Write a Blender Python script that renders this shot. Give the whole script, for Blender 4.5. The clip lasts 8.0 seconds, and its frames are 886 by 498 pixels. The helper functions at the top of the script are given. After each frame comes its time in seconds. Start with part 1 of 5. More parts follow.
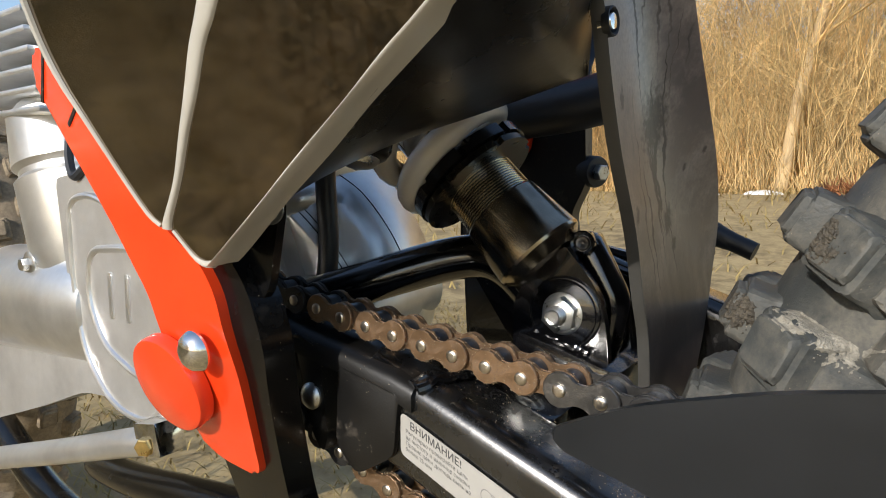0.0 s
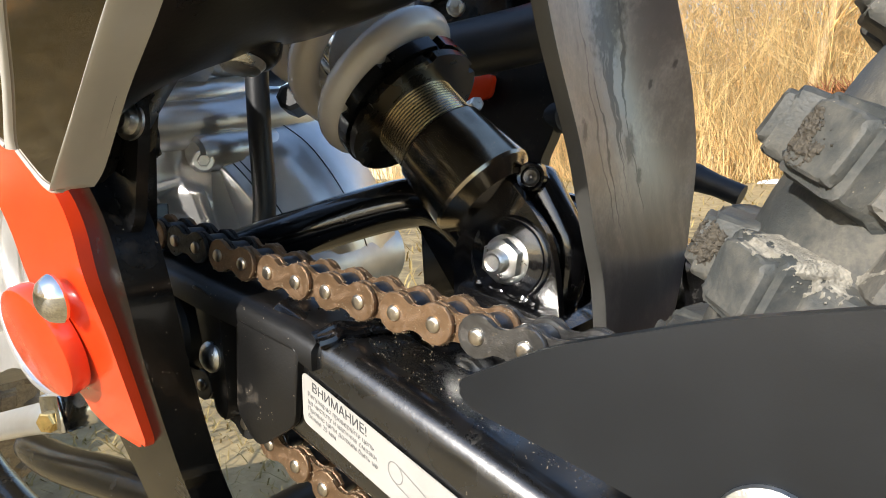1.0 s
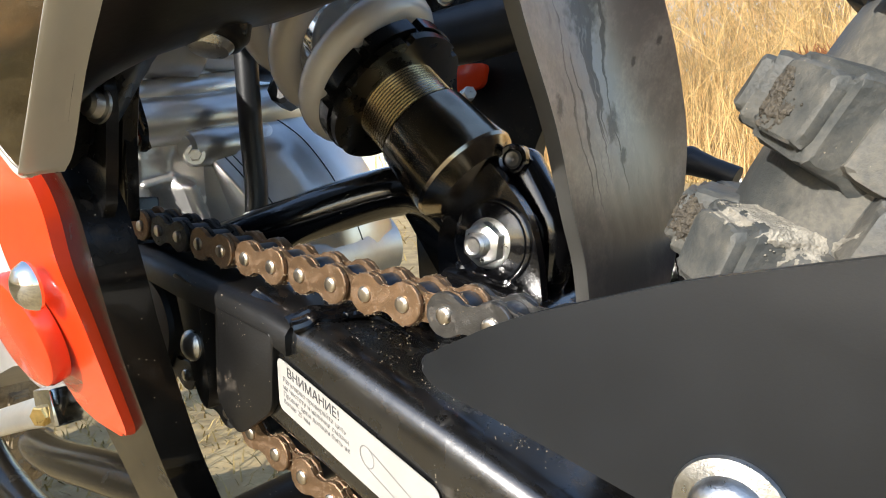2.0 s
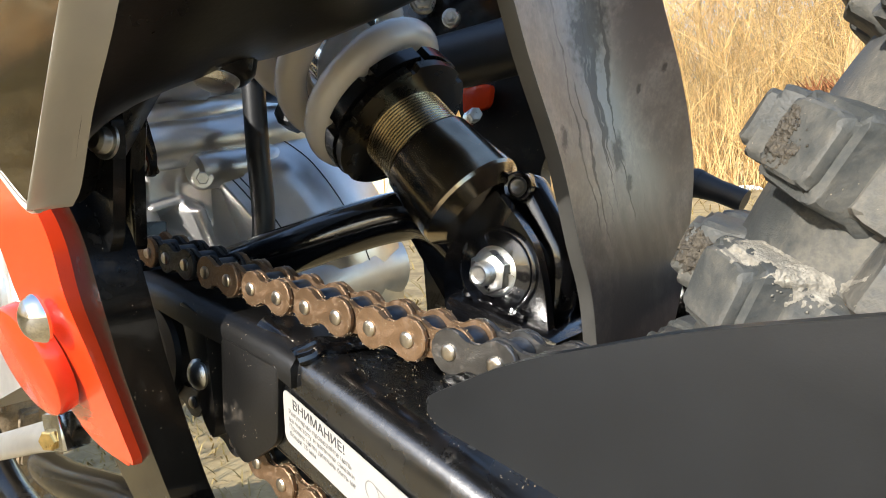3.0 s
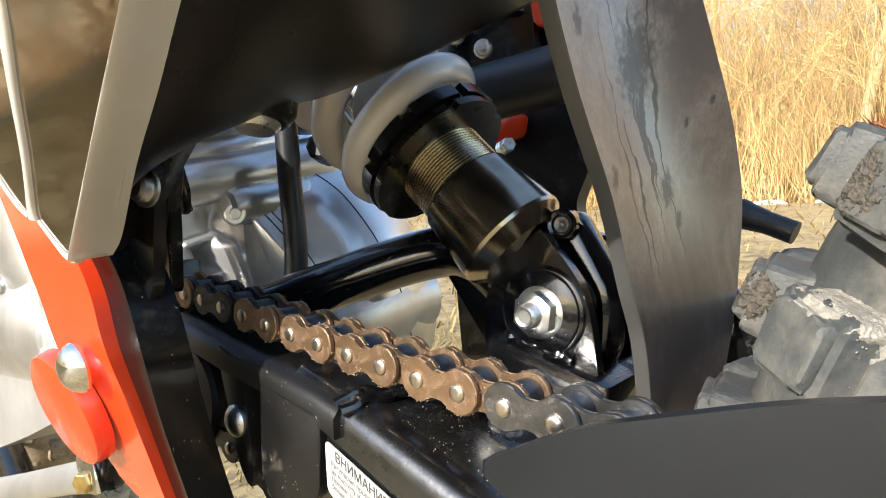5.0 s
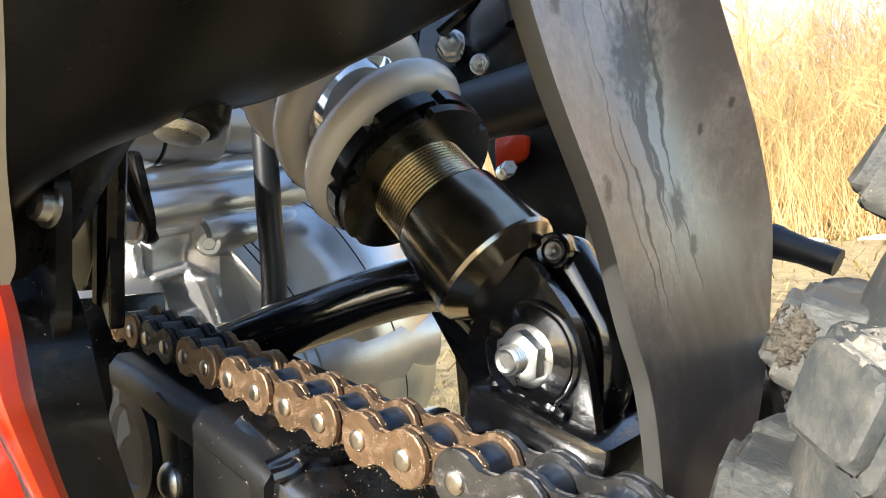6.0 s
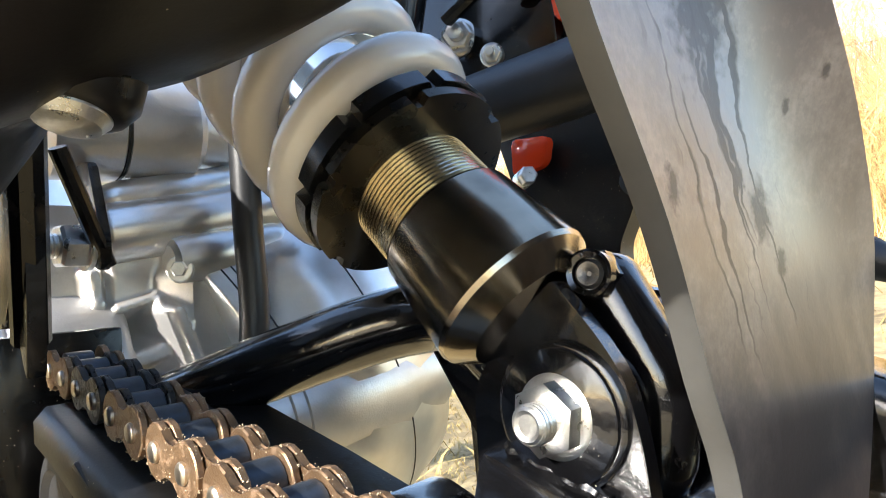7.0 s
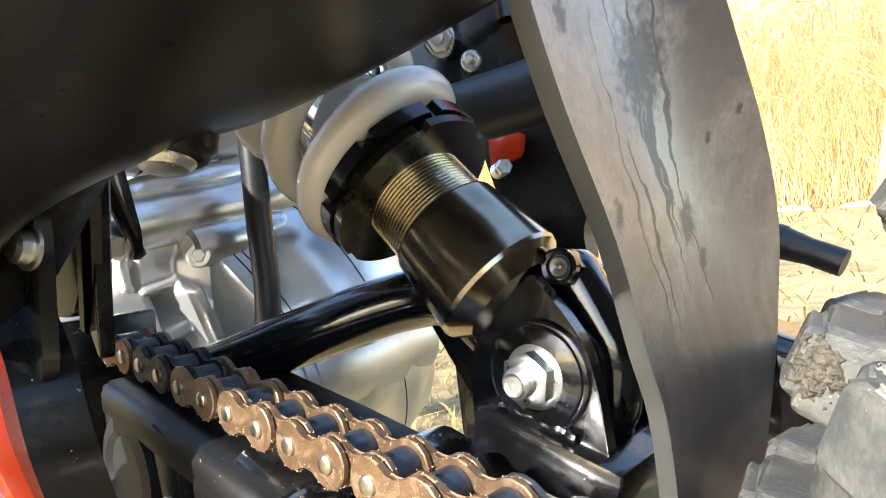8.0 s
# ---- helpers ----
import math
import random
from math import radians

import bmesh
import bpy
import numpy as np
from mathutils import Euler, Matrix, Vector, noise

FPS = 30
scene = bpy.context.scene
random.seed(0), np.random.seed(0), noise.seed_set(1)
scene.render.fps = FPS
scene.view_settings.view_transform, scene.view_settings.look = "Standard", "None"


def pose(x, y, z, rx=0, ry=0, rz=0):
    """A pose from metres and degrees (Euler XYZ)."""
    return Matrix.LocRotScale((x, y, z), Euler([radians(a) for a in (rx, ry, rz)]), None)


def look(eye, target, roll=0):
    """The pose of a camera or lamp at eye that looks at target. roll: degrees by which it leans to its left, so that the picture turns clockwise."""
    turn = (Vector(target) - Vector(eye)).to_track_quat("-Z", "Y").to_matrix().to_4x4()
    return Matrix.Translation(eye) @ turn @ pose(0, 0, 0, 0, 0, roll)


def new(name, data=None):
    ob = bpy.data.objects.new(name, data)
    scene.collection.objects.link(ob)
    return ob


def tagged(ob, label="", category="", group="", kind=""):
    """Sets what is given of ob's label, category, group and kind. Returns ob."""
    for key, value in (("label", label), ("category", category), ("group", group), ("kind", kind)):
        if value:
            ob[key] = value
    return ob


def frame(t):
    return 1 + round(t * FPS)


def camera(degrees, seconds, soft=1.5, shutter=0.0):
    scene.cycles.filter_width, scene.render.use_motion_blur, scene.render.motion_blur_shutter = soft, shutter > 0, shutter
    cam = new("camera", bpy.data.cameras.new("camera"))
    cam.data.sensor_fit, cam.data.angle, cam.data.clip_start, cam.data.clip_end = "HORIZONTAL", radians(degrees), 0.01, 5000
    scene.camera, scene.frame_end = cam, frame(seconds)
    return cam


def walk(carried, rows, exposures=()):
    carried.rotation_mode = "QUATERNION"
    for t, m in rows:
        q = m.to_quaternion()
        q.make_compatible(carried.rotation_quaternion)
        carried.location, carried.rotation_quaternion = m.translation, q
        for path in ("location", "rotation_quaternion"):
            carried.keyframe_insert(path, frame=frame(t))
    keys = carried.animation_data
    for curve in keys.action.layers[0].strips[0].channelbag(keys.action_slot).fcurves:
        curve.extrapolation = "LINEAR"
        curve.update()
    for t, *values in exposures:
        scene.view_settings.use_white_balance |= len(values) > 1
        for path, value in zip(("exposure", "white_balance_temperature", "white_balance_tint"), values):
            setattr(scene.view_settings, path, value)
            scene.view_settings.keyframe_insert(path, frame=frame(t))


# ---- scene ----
cam = camera(71.2, 8.0, 1.0)
METRES, EYE, TILT, LEAN, TURN = 0.266, 0.47, -6.0, 0.0, 35.0
ROWS = [
    (0.0, 0.0, 0.0, 0.0, -0.0, 0.0, 0.0),
    (0.5, 0.1133, 0.1644, -0.0629, 0.91, -0.08, 0.11),
    (1.0, 0.137, 0.1692, -0.0915, 1.1, -0.51, 0.42),
    (1.5, 0.1334, 0.166, -0.068, 2.19, 0.06, 0.87),
    (2.0, 0.1939, 0.1867, -0.1228, 2.88, -0.06, 1.25),
    (3.5, 0.1972, 0.1858, -0.0863, 3.62, 0.64, 1.66),
    (4.0, 0.1963, 0.1773, -0.0679, 3.82, 1.07, 1.78),
    (4.5, 0.1795, 0.1987, -0.048, 4.4, 1.69, 1.93),
    (6.0, 0.2271, 0.3542, -0.0644, 8.3, 6.1, 1.84),
    (6.5, 0.2381, 0.5117, -0.0711, 9.78, 7.3, 1.93),
    (7.0, 0.2223, 0.542, -0.0416, 10.33, 8.03, 2.38),
    (7.5, 0.2223, 0.4895, -0.0319, 9.72, 7.14, 3.05),
    (8.0, 0.2102, 0.375, -0.0111, 7.35, 4.05, 3.72),
]
PLACED = [(t, pose(0, 0, EYE, TILT, LEAN, TURN) @ pose(METRES * x, METRES * y, METRES * z, 90 + pitch, roll, yaw)) for t, x, y, z, yaw, pitch, roll in ROWS]
PLACED += [(2.2, pose(0.0164, 0.069, 0.4363, 84.67, 1.37, 38.29)), (4.7, pose(0.0065, 0.0692, 0.4489, 85.94, 2.47, 39.51)), (5.8, pose(0.0026, 0.0886, 0.4491, 89.18, 2.77, 42.54))]
walk(cam, sorted(PLACED, key=lambda row: row[0]),
     [(0.0, 0.40), (0.5, 0.80), (1.5, 1.07), (3.5, 1.26), (4.5, 1.37), (6.0, 1.7), (7.0, 2.14), (8.0, 2.2)])
GROUND = -0.045          # height of the soil under the wheels
YC = 0.296               # the bike's middle plane

# ---- light ----
world = bpy.data.worlds.new("sky")
scene.world = world
world.use_nodes = True
_wn = world.node_tree.nodes
_sky = _wn.new("ShaderNodeTexSky")
_sky.sky_type, _sky.sun_disc = "NISHITA", False
_sky.sun_elevation, _sky.sun_rotation = radians(27.0), radians(184)
_sky.air_density, _sky.dust_density = 1.0, 0.7
_wn["Background"].inputs["Strength"].default_value = 0.15
world.node_tree.links.new(_sky.outputs[0], _wn["Background"].inputs["Color"])
sun = new("sun", bpy.data.lights.new("sun", "SUN"))
sun.data.energy, sun.data.angle, sun.data.color = 3.4, radians(0.5), (1.0, 0.95, 0.88)
SUN = Vector((-0.06, -0.88, 0.45))
sun.matrix_world = look(SUN * 20, (0, 0, 0))


# ---- materials ----
def mat(name, base, rough=0.5, metal=0.0, vary=0.15, scale=60.0, bump=0.0, fine=600.0, coat=0.0, dirt=None, dirt_amount=0.0, dirt_scale=40.0, dirt_rough=0.85, specks=0.0, random_shade=0.0, stretch=(1, 1, 1), anis=0.0, trans=0.0, spec=0.5, coat_rough=0.06, islands=0.0):
    """A principled material with two scales of variation, fine relief, dirt with its own patches, and pale dust specks."""
    m = bpy.data.materials.new(name)
    m.use_nodes = True
    nt = m.node_tree
    N, L = nt.nodes, nt.links
    bsdf = N["Principled BSDF"]
    co = N.new("ShaderNodeTexCoord")
    mp = N.new("ShaderNodeMapping")
    mp.inputs["Scale"].default_value = stretch
    L.new(co.outputs["Object"], mp.inputs["Vector"])

    def noise_tex(s, detail=5.0, rough_=0.6):
        n = N.new("ShaderNodeTexNoise")
        n.inputs["Scale"].default_value, n.inputs["Detail"].default_value, n.inputs["Roughness"].default_value = s, detail, rough_
        L.new(mp.outputs[0], n.inputs["Vector"])
        return n

    def ramp(src, a, b, ca, cb):
        r = N.new("ShaderNodeMapRange")
        r.inputs["From Min"].default_value, r.inputs["From Max"].default_value = a, b
        r.inputs["To Min"].default_value, r.inputs["To Max"].default_value = ca, cb
        L.new(src, r.inputs["Value"])
        return r.outputs[0]

    big, small = noise_tex(scale), noise_tex(fine, 3.0)
    mix = N.new("ShaderNodeMix")
    mix.data_type = "RGBA"
    lo = [max(0.0, c * (1 - vary)) for c in base]
    hi = [min(1.0, c * (1 + vary)) for c in base]
    mix.inputs["A"].default_value, mix.inputs["B"].default_value = (*lo, 1), (*hi, 1)
    L.new(ramp(big.outputs["Fac"], 0.3, 0.7, 0, 1), mix.inputs["Factor"])
    colour = mix.outputs["Result"]
    rough_out = ramp(big.outputs["Fac"], 0.3, 0.7, max(0.0, rough - 0.35 * vary * (0.3 + rough)), min(1.0, rough + 0.35 * vary * (0.3 + rough)))
    if random_shade:
        info = N.new("ShaderNodeObjectInfo")
        hsv = N.new("ShaderNodeHueSaturation")
        L.new(ramp(info.outputs["Random"], 0, 1, 1 - random_shade, 1 + random_shade), hsv.inputs["Value"])
        L.new(colour, hsv.inputs["Color"])
        colour = hsv.outputs[0]
    if islands:
        geo = N.new("ShaderNodeNewGeometry")
        tone = N.new("ShaderNodeHueSaturation")
        L.new(ramp(geo.outputs["Random Per Island"], 0, 1, 1 - islands, 1 + islands), tone.inputs["Value"])
        L.new(colour, tone.inputs["Color"])
        colour = tone.outputs[0]
    if dirt:
        patch = noise_tex(dirt_scale, 8.0, 0.7)
        f = ramp(patch.outputs["Fac"], 0.62 - 0.35 * dirt_amount, 0.72 - 0.25 * dirt_amount, 0, 1)
        g = N.new("ShaderNodeMath")
        g.operation = "MULTIPLY"
        L.new(f, g.inputs[0])
        L.new(ramp(small.outputs["Fac"], 0.3, 0.6, 0.45, 1.0), g.inputs[1])
        mx = N.new("ShaderNodeMix")
        mx.data_type = "RGBA"
        mx.inputs["B"].default_value = (*dirt, 1)
        L.new(colour, mx.inputs["A"])
        L.new(g.outputs[0], mx.inputs["Factor"])
        colour = mx.outputs["Result"]
        mr = N.new("ShaderNodeMix")
        mr.inputs["B"].default_value = dirt_rough
        L.new(g.outputs[0], mr.inputs["Factor"])
        L.new(rough_out, mr.inputs["A"])
        rough_out = mr.outputs["Result"]
        if metal:
            mm = N.new("ShaderNodeMath")
            mm.operation = "MULTIPLY_ADD"
            mm.inputs[1].default_value, mm.inputs[2].default_value = -metal, metal
            L.new(g.outputs[0], mm.inputs[0])
            L.new(mm.outputs[0], bsdf.inputs["Metallic"])
    if specks:
        v = N.new("ShaderNodeTexVoronoi")
        v.inputs["Scale"].default_value = 620.0
        L.new(co.outputs["Object"], v.inputs["Vector"])
        sp = N.new("ShaderNodeMath")
        sp.operation = "LESS_THAN"
        sp.inputs[1].default_value = 0.13
        L.new(v.outputs["Distance"], sp.inputs[0])
        keep = noise_tex(90.0, 4.0)
        kp = N.new("ShaderNodeMath")
        kp.operation = "GREATER_THAN"
        kp.inputs[1].default_value = 0.68 - 0.2 * specks
        L.new(keep.outputs["Fac"], kp.inputs[0])
        both = N.new("ShaderNodeMath")
        both.operation = "MULTIPLY"
        L.new(sp.outputs[0], both.inputs[0])
        L.new(kp.outputs[0], both.inputs[1])
        ms = N.new("ShaderNodeMix")
        ms.data_type = "RGBA"
        ms.inputs["B"].default_value = (0.32, 0.27, 0.2, 1)
        L.new(colour, ms.inputs["A"])
        L.new(both.outputs[0], ms.inputs["Factor"])
        colour = ms.outputs["Result"]
        mq = N.new("ShaderNodeMix")
        mq.inputs["B"].default_value = 0.8
        L.new(both.outputs[0], mq.inputs["Factor"])
        L.new(rough_out, mq.inputs["A"])
        rough_out = mq.outputs["Result"]
    L.new(colour, bsdf.inputs["Base Color"])
    L.new(rough_out, bsdf.inputs["Roughness"])
    if not (dirt and metal):
        bsdf.inputs["Metallic"].default_value = metal
    bsdf.inputs["Coat Weight"].default_value = coat
    bsdf.inputs["Coat Roughness"].default_value = coat_rough
    bsdf.inputs["Anisotropic"].default_value = anis
    bsdf.inputs["Specular IOR Level"].default_value = spec
    bsdf.inputs["Transmission Weight"].default_value = trans
    if bump:
        b = N.new("ShaderNodeBump")
        b.inputs["Strength"].default_value, b.inputs["Distance"].default_value = bump, 0.001
        L.new(small.outputs["Fac"], b.inputs["Height"])
        L.new(b.outputs[0], bsdf.inputs["Normal"])
    return m


M_BLACK_PAINT = mat("black_gloss_paint", (0.0035, 0.0035, 0.004), 0.17, vary=0.3, scale=50, bump=0.14, fine=350, coat=0.9, dirt=(0.03, 0.025, 0.02), dirt_amount=0.0, dirt_scale=70, specks=0.3)
M_ARM_PAINT = mat("black_arm_paint", (0.004, 0.004, 0.0042), 0.27, vary=0.4, scale=70, bump=0.10, fine=300, coat=1.0, coat_rough=0.2, spec=1.0, dirt=(0.05, 0.042, 0.03), dirt_amount=0.02, dirt_scale=60, specks=0.35)
M_FRAME_PAINT = mat("black_frame_paint", (0.0035, 0.0034, 0.0034), 0.24, vary=0.3, scale=40, bump=0.08, fine=300, coat=0.15, spec=0.35, dirt=(0.035, 0.028, 0.02), dirt_amount=0.02, specks=0.4)
M_BLACK_PLASTIC = mat("black_satin_plastic", (0.005, 0.0048, 0.0046), 0.36, vary=0.25, scale=30, bump=0.08, fine=900, dirt=(0.06, 0.048, 0.035), dirt_amount=0.06, specks=0.5)
M_BODY_PLASTIC = mat("black_body_plastic", (0.0075, 0.0072, 0.0075), 0.3, vary=0.3, scale=18, bump=0.05, fine=500, spec=0.3, specks=0.05)
M_PANEL = mat("smoked_mirror_panel", (0.31, 0.25, 0.19), 0.09, metal=1.0, vary=0.3, scale=14, bump=0.06, fine=45, coat=0.5)
M_TRIM = mat("grey_trim", (0.50, 0.475, 0.42), 0.3, vary=0.08, scale=25, bump=0.03, fine=500, coat=0.3)
M_ORANGE = mat("orange_plastic", (0.82, 0.055, 0.010), 0.2, vary=0.08, scale=30, bump=0.05, fine=120, coat=0.6)
M_GUARD = mat("dark_grey_guard_plastic", (0.0072, 0.0090, 0.0116), 0.4, vary=0.25, scale=12, bump=0.03, fine=2200, spec=0.5)
M_FLAP = mat("dusty_black_rubber", (0.19, 0.150, 0.126), 0.33, vary=0.24, scale=14, bump=0.05, fine=500, coat=0.45, coat_rough=0.22, dirt=(0.38, 0.30, 0.245), dirt_amount=0.45, dirt_scale=16, dirt_rough=0.45)


def add_runs_and_foot_shade(m):
    """Dark crooked wet runs down the sheet, following its slant, with blots over the dust, and shade painted into its
    foot.
    """
    N, L = m.node_tree.nodes, m.node_tree.links
    bsdf = N["Principled BSDF"]
    co = N.new("ShaderNodeTexCoord")
    axes = N.new("ShaderNodeSeparateXYZ")
    L.new(co.outputs["Object"], axes.inputs[0])
    Y, Z = axes.outputs["Y"], axes.outputs["Z"]

    def calc(op, a, b=0.0, c=0.0):
        n = N.new("ShaderNodeMath")
        n.operation = op
        for k, v in enumerate((a, b, c)):
            if isinstance(v, float):
                n.inputs[k].default_value = v
            else:
                L.new(v, n.inputs[k])
        return n.outputs[0]

    def span(v, lo, hi, top=1.0):
        r = N.new("ShaderNodeMapRange")
        r.inputs["From Min"].default_value, r.inputs["From Max"].default_value, r.inputs["To Max"].default_value = lo, hi, top
        L.new(v, r.inputs["Value"])
        return r.outputs[0]

    def speckle(u, v, size, detail=2.0, seed=0.0):
        xyz = N.new("ShaderNodeCombineXYZ")
        L.new(u, xyz.inputs[0])
        L.new(v, xyz.inputs[1])
        xyz.inputs[2].default_value = seed
        n = N.new("ShaderNodeTexNoise")
        n.inputs["Scale"].default_value, n.inputs["Detail"].default_value = size, detail
        L.new(xyz.outputs[0], n.inputs["Vector"])
        return n.outputs["Fac"]
    # across: the place in the sheet's width, measured along its slant
    across = calc("ADD", Y, calc("MULTIPLY", calc("SUBTRACT", Z, 0.48), 0.36))
    wobble = calc("ADD", calc("MULTIPLY", calc("SUBTRACT", speckle(across, Z, 60.0, 3.0), 0.5), 0.013), calc("MULTIPLY", calc("SUBTRACT", speckle(across, Z, 240.0, 2.0, 3.0), 0.5), 0.0022))
    bent = calc("ADD", across, wobble)
    low = calc("MULTIPLY", Z, 0.035)
    thin = span(speckle(bent, low, 330.0, 1.0), 0.59, 0.65)
    wide = span(speckle(bent, low, 150.0, 1.0, 7.0), 0.63, 0.70, 0.4)
    lines = calc("MAXIMUM", thin, wide)
    # where the runs lie: one slanting band above
    off = calc("ABSOLUTE", calc("SUBTRACT", across, 0.2805))
    band = span(calc("ADD", off, calc("MULTIPLY", calc("SUBTRACT", speckle(across, Z, 70.0, 2.0, 5.0), 0.5), 0.02)), 0.026, 0.018)
    fade = span(Z, 0.40, 0.43)
    broken = span(speckle(across, Z, 60.0, 3.0, 9.0), 0.28, 0.36)
    upper = calc("MULTIPLY", calc("MULTIPLY", lines, band), calc("MULTIPLY", fade, broken))
    # ragged darkening of the foot: the shade behind the tyre, put into the colour
    foot = span(calc("ADD", Z, calc("MULTIPLY", calc("SUBTRACT", speckle(bent, low, 120.0, 3.0, 2.0), 0.5), 0.05)), 0.442, 0.405, 0.85)
    # blots where drops dried
    blots = 0.0
    for y0, z0, r, grain in ((0.257, 0.4565, 0.0036, 500.0), (0.2375, 0.502, 0.0042, 420.0), (0.300, 0.453, 0.0062, 300.0), (0.277, 0.496, 0.0135, 300.0), (0.308, 0.441, 0.0035, 400.0), (0.322, 0.487, 0.0016, 500.0), (0.312, 0.478, 0.0018, 500.0), (0.291, 0.4605, 0.003, 500.0)):
        d = calc("SQRT", calc("ADD", calc("POWER", calc("SUBTRACT", Y, y0), 2.0), calc("MULTIPLY", calc("POWER", calc("SUBTRACT", Z, z0), 2.0), 0.5)))
        ragged = calc("ADD", d, calc("MULTIPLY", calc("SUBTRACT", speckle(Y, Z, grain, 4.0, y0), 0.5), 1.6 * r))
        spot = span(ragged, r, 0.45 * r, 0.95)
        blots = calc("MAXIMUM", spot, blots)
    marks = calc("MAXIMUM", calc("MAXIMUM", upper, blots), foot)
    mix = N.new("ShaderNodeMix")
    mix.data_type = "RGBA"
    mix.inputs["B"].default_value = (0.040, 0.034, 0.030, 1)
    L.new(bsdf.inputs["Base Color"].links[0].from_socket, mix.inputs["A"])
    L.new(calc("MULTIPLY", marks, 0.64), mix.inputs["Factor"])
    L.new(mix.outputs["Result"], bsdf.inputs["Base Color"])
    for name, full in (("Coat Weight", 0.45), ("Specular IOR Level", 0.5)):
        L.new(calc("MULTIPLY_ADD", marks, -0.7 * full, full), bsdf.inputs[name])


add_runs_and_foot_shade(M_FLAP)
M_FLAP_EDGE = mat("worn_rubber_edge", (0.055, 0.053, 0.048), 0.42, vary=0.2, scale=40, bump=0.1, fine=500)
M_TYRE = mat("muddy_tyre_rubber", (0.056, 0.060, 0.058), 0.55, vary=0.25, scale=40, bump=0.4, fine=520, dirt=(0.15, 0.139, 0.115), dirt_amount=0.48, dirt_scale=24, dirt_rough=0.85, random_shade=0.06, specks=0.4)
M_MUD_DARK = mat("dark_gritty_mud", (0.07, 0.06, 0.045), 0.8, vary=0.6, scale=500, bump=0.5, fine=900)
M_GRIT = mat("sand_grains", (0.44, 0.34, 0.22), 0.5, vary=0.3, scale=900)
M_MUD = mat("dried_mud", (0.27, 0.25, 0.205), 0.95, vary=0.35, scale=260, bump=0.6, fine=900)
M_CHAIN_BROWN = mat("dusty_brown_steel", (0.215, 0.134, 0.075), 0.36, metal=0.7, vary=0.2, scale=160, bump=0.25, fine=1800, dirt=(0.14, 0.089, 0.053), dirt_amount=0.3, dirt_scale=260, specks=1.4, random_shade=0.15)
M_CHAIN_GREY = mat("oiled_grey_steel", (0.12, 0.117, 0.113), 0.32, metal=0.85, vary=0.25, scale=150, bump=0.2, fine=1500, dirt=(0.12, 0.09, 0.06), dirt_amount=0.15, dirt_scale=260, specks=0.8, random_shade=0.15)
# oily steel coloured darker still, for the links under a shadow stripe
M_CHAIN_SHADED = mat("shaded_oily_steel", (0.035, 0.035, 0.036), 0.3, metal=0.8, vary=0.3, scale=150, bump=0.25, fine=1500, dirt=(0.02, 0.017, 0.014), dirt_amount=0.4, dirt_scale=200, specks=0.5)
M_ROLLER = mat("blued_steel_roller", (0.065, 0.078, 0.098), 0.34, metal=0.7, vary=0.2, scale=140, bump=0.1, fine=900)
M_PIN = mat("bright_pin_steel", (0.66, 0.6, 0.52), 0.3, metal=1.0, vary=0.15, scale=300, bump=0.1)
M_ZINC = mat("zinc_plated_steel", (0.62, 0.62, 0.6), 0.3, metal=1.0, vary=0.2, scale=180, bump=0.15, fine=1400)
M_CHROME = mat("chromed_steel", (0.78, 0.77, 0.75), 0.1, metal=1.0, vary=0.08, scale=90)
M_BRASS = mat("yellow_zinc_brass", (0.62, 0.45, 0.18), 0.3, metal=1.0, vary=0.2, scale=200, bump=0.1)
M_THREAD = mat("anodised_thread", (0.80, 0.74, 0.60), 0.2, metal=1.0, vary=0.1, scale=80)
M_ANODISED = mat("black_anodised", (0.40, 0.34, 0.25), 0.2, metal=1.0, vary=0.3, scale=60, bump=0.03, fine=700, coat=0.5, specks=0.1)
M_RING = mat("dark_bronze_anodised", (0.05, 0.044, 0.034), 0.28, metal=0.9, vary=0.2, scale=60, coat=0.2)
M_COLLAR = mat("black_collar", (0.006, 0.006, 0.006), 0.26, vary=0.15, scale=60, bump=0.04, fine=700, coat=0.6, coat_rough=0.15)
M_SPRING = mat("cream_spring_paint", (0.70, 0.65, 0.575), 0.26, vary=0.06, scale=40, bump=0.03, fine=300, coat=0.5)
M_ALLOY = mat("cast_alloy", (0.75, 0.75, 0.74), 0.31, metal=0.9, vary=0.10, scale=40, bump=0.10, fine=900)
M_ALLOY_PAINT = mat("silver_engine_paint", (0.60, 0.59, 0.575), 0.34, metal=0.7, vary=0.12, scale=35, bump=0.15, fine=900)
M_RUBBER = mat("black_hose_rubber", (0.015, 0.0165, 0.019), 0.42, vary=0.2, scale=60, bump=0.1, fine=900)
M_STICKER = mat("white_sticker", (0.38, 0.365, 0.335), 0.42, vary=0.06, scale=60, bump=0.02)
M_INK = mat("grey_print_ink", (0.05, 0.05, 0.052), 0.5, vary=0.05)
M_INK_PALE = mat("pale_print_ink", (0.2, 0.195, 0.19), 0.5, vary=0.05)
M_TYRE_TAN = mat("dusty_tan_tyre", (0.16, 0.125, 0.085), 0.85, vary=0.3, scale=30, bump=0.5, fine=300, dirt=(0.33, 0.26, 0.17), dirt_amount=0.7, dirt_scale=20)
M_BARK = mat("pale_bark", (0.48, 0.35, 0.19), 0.85, vary=0.35, scale=3, bump=0.4, fine=40)
M_TWIG = mat("dry_twigs", (0.70, 0.505, 0.235), 0.8, vary=0.3, scale=0.8, fine=30, islands=0.45)
M_WOOD = mat("brown_wood", (0.74, 0.51, 0.25), 0.9, vary=0.4, scale=0.5, fine=20)
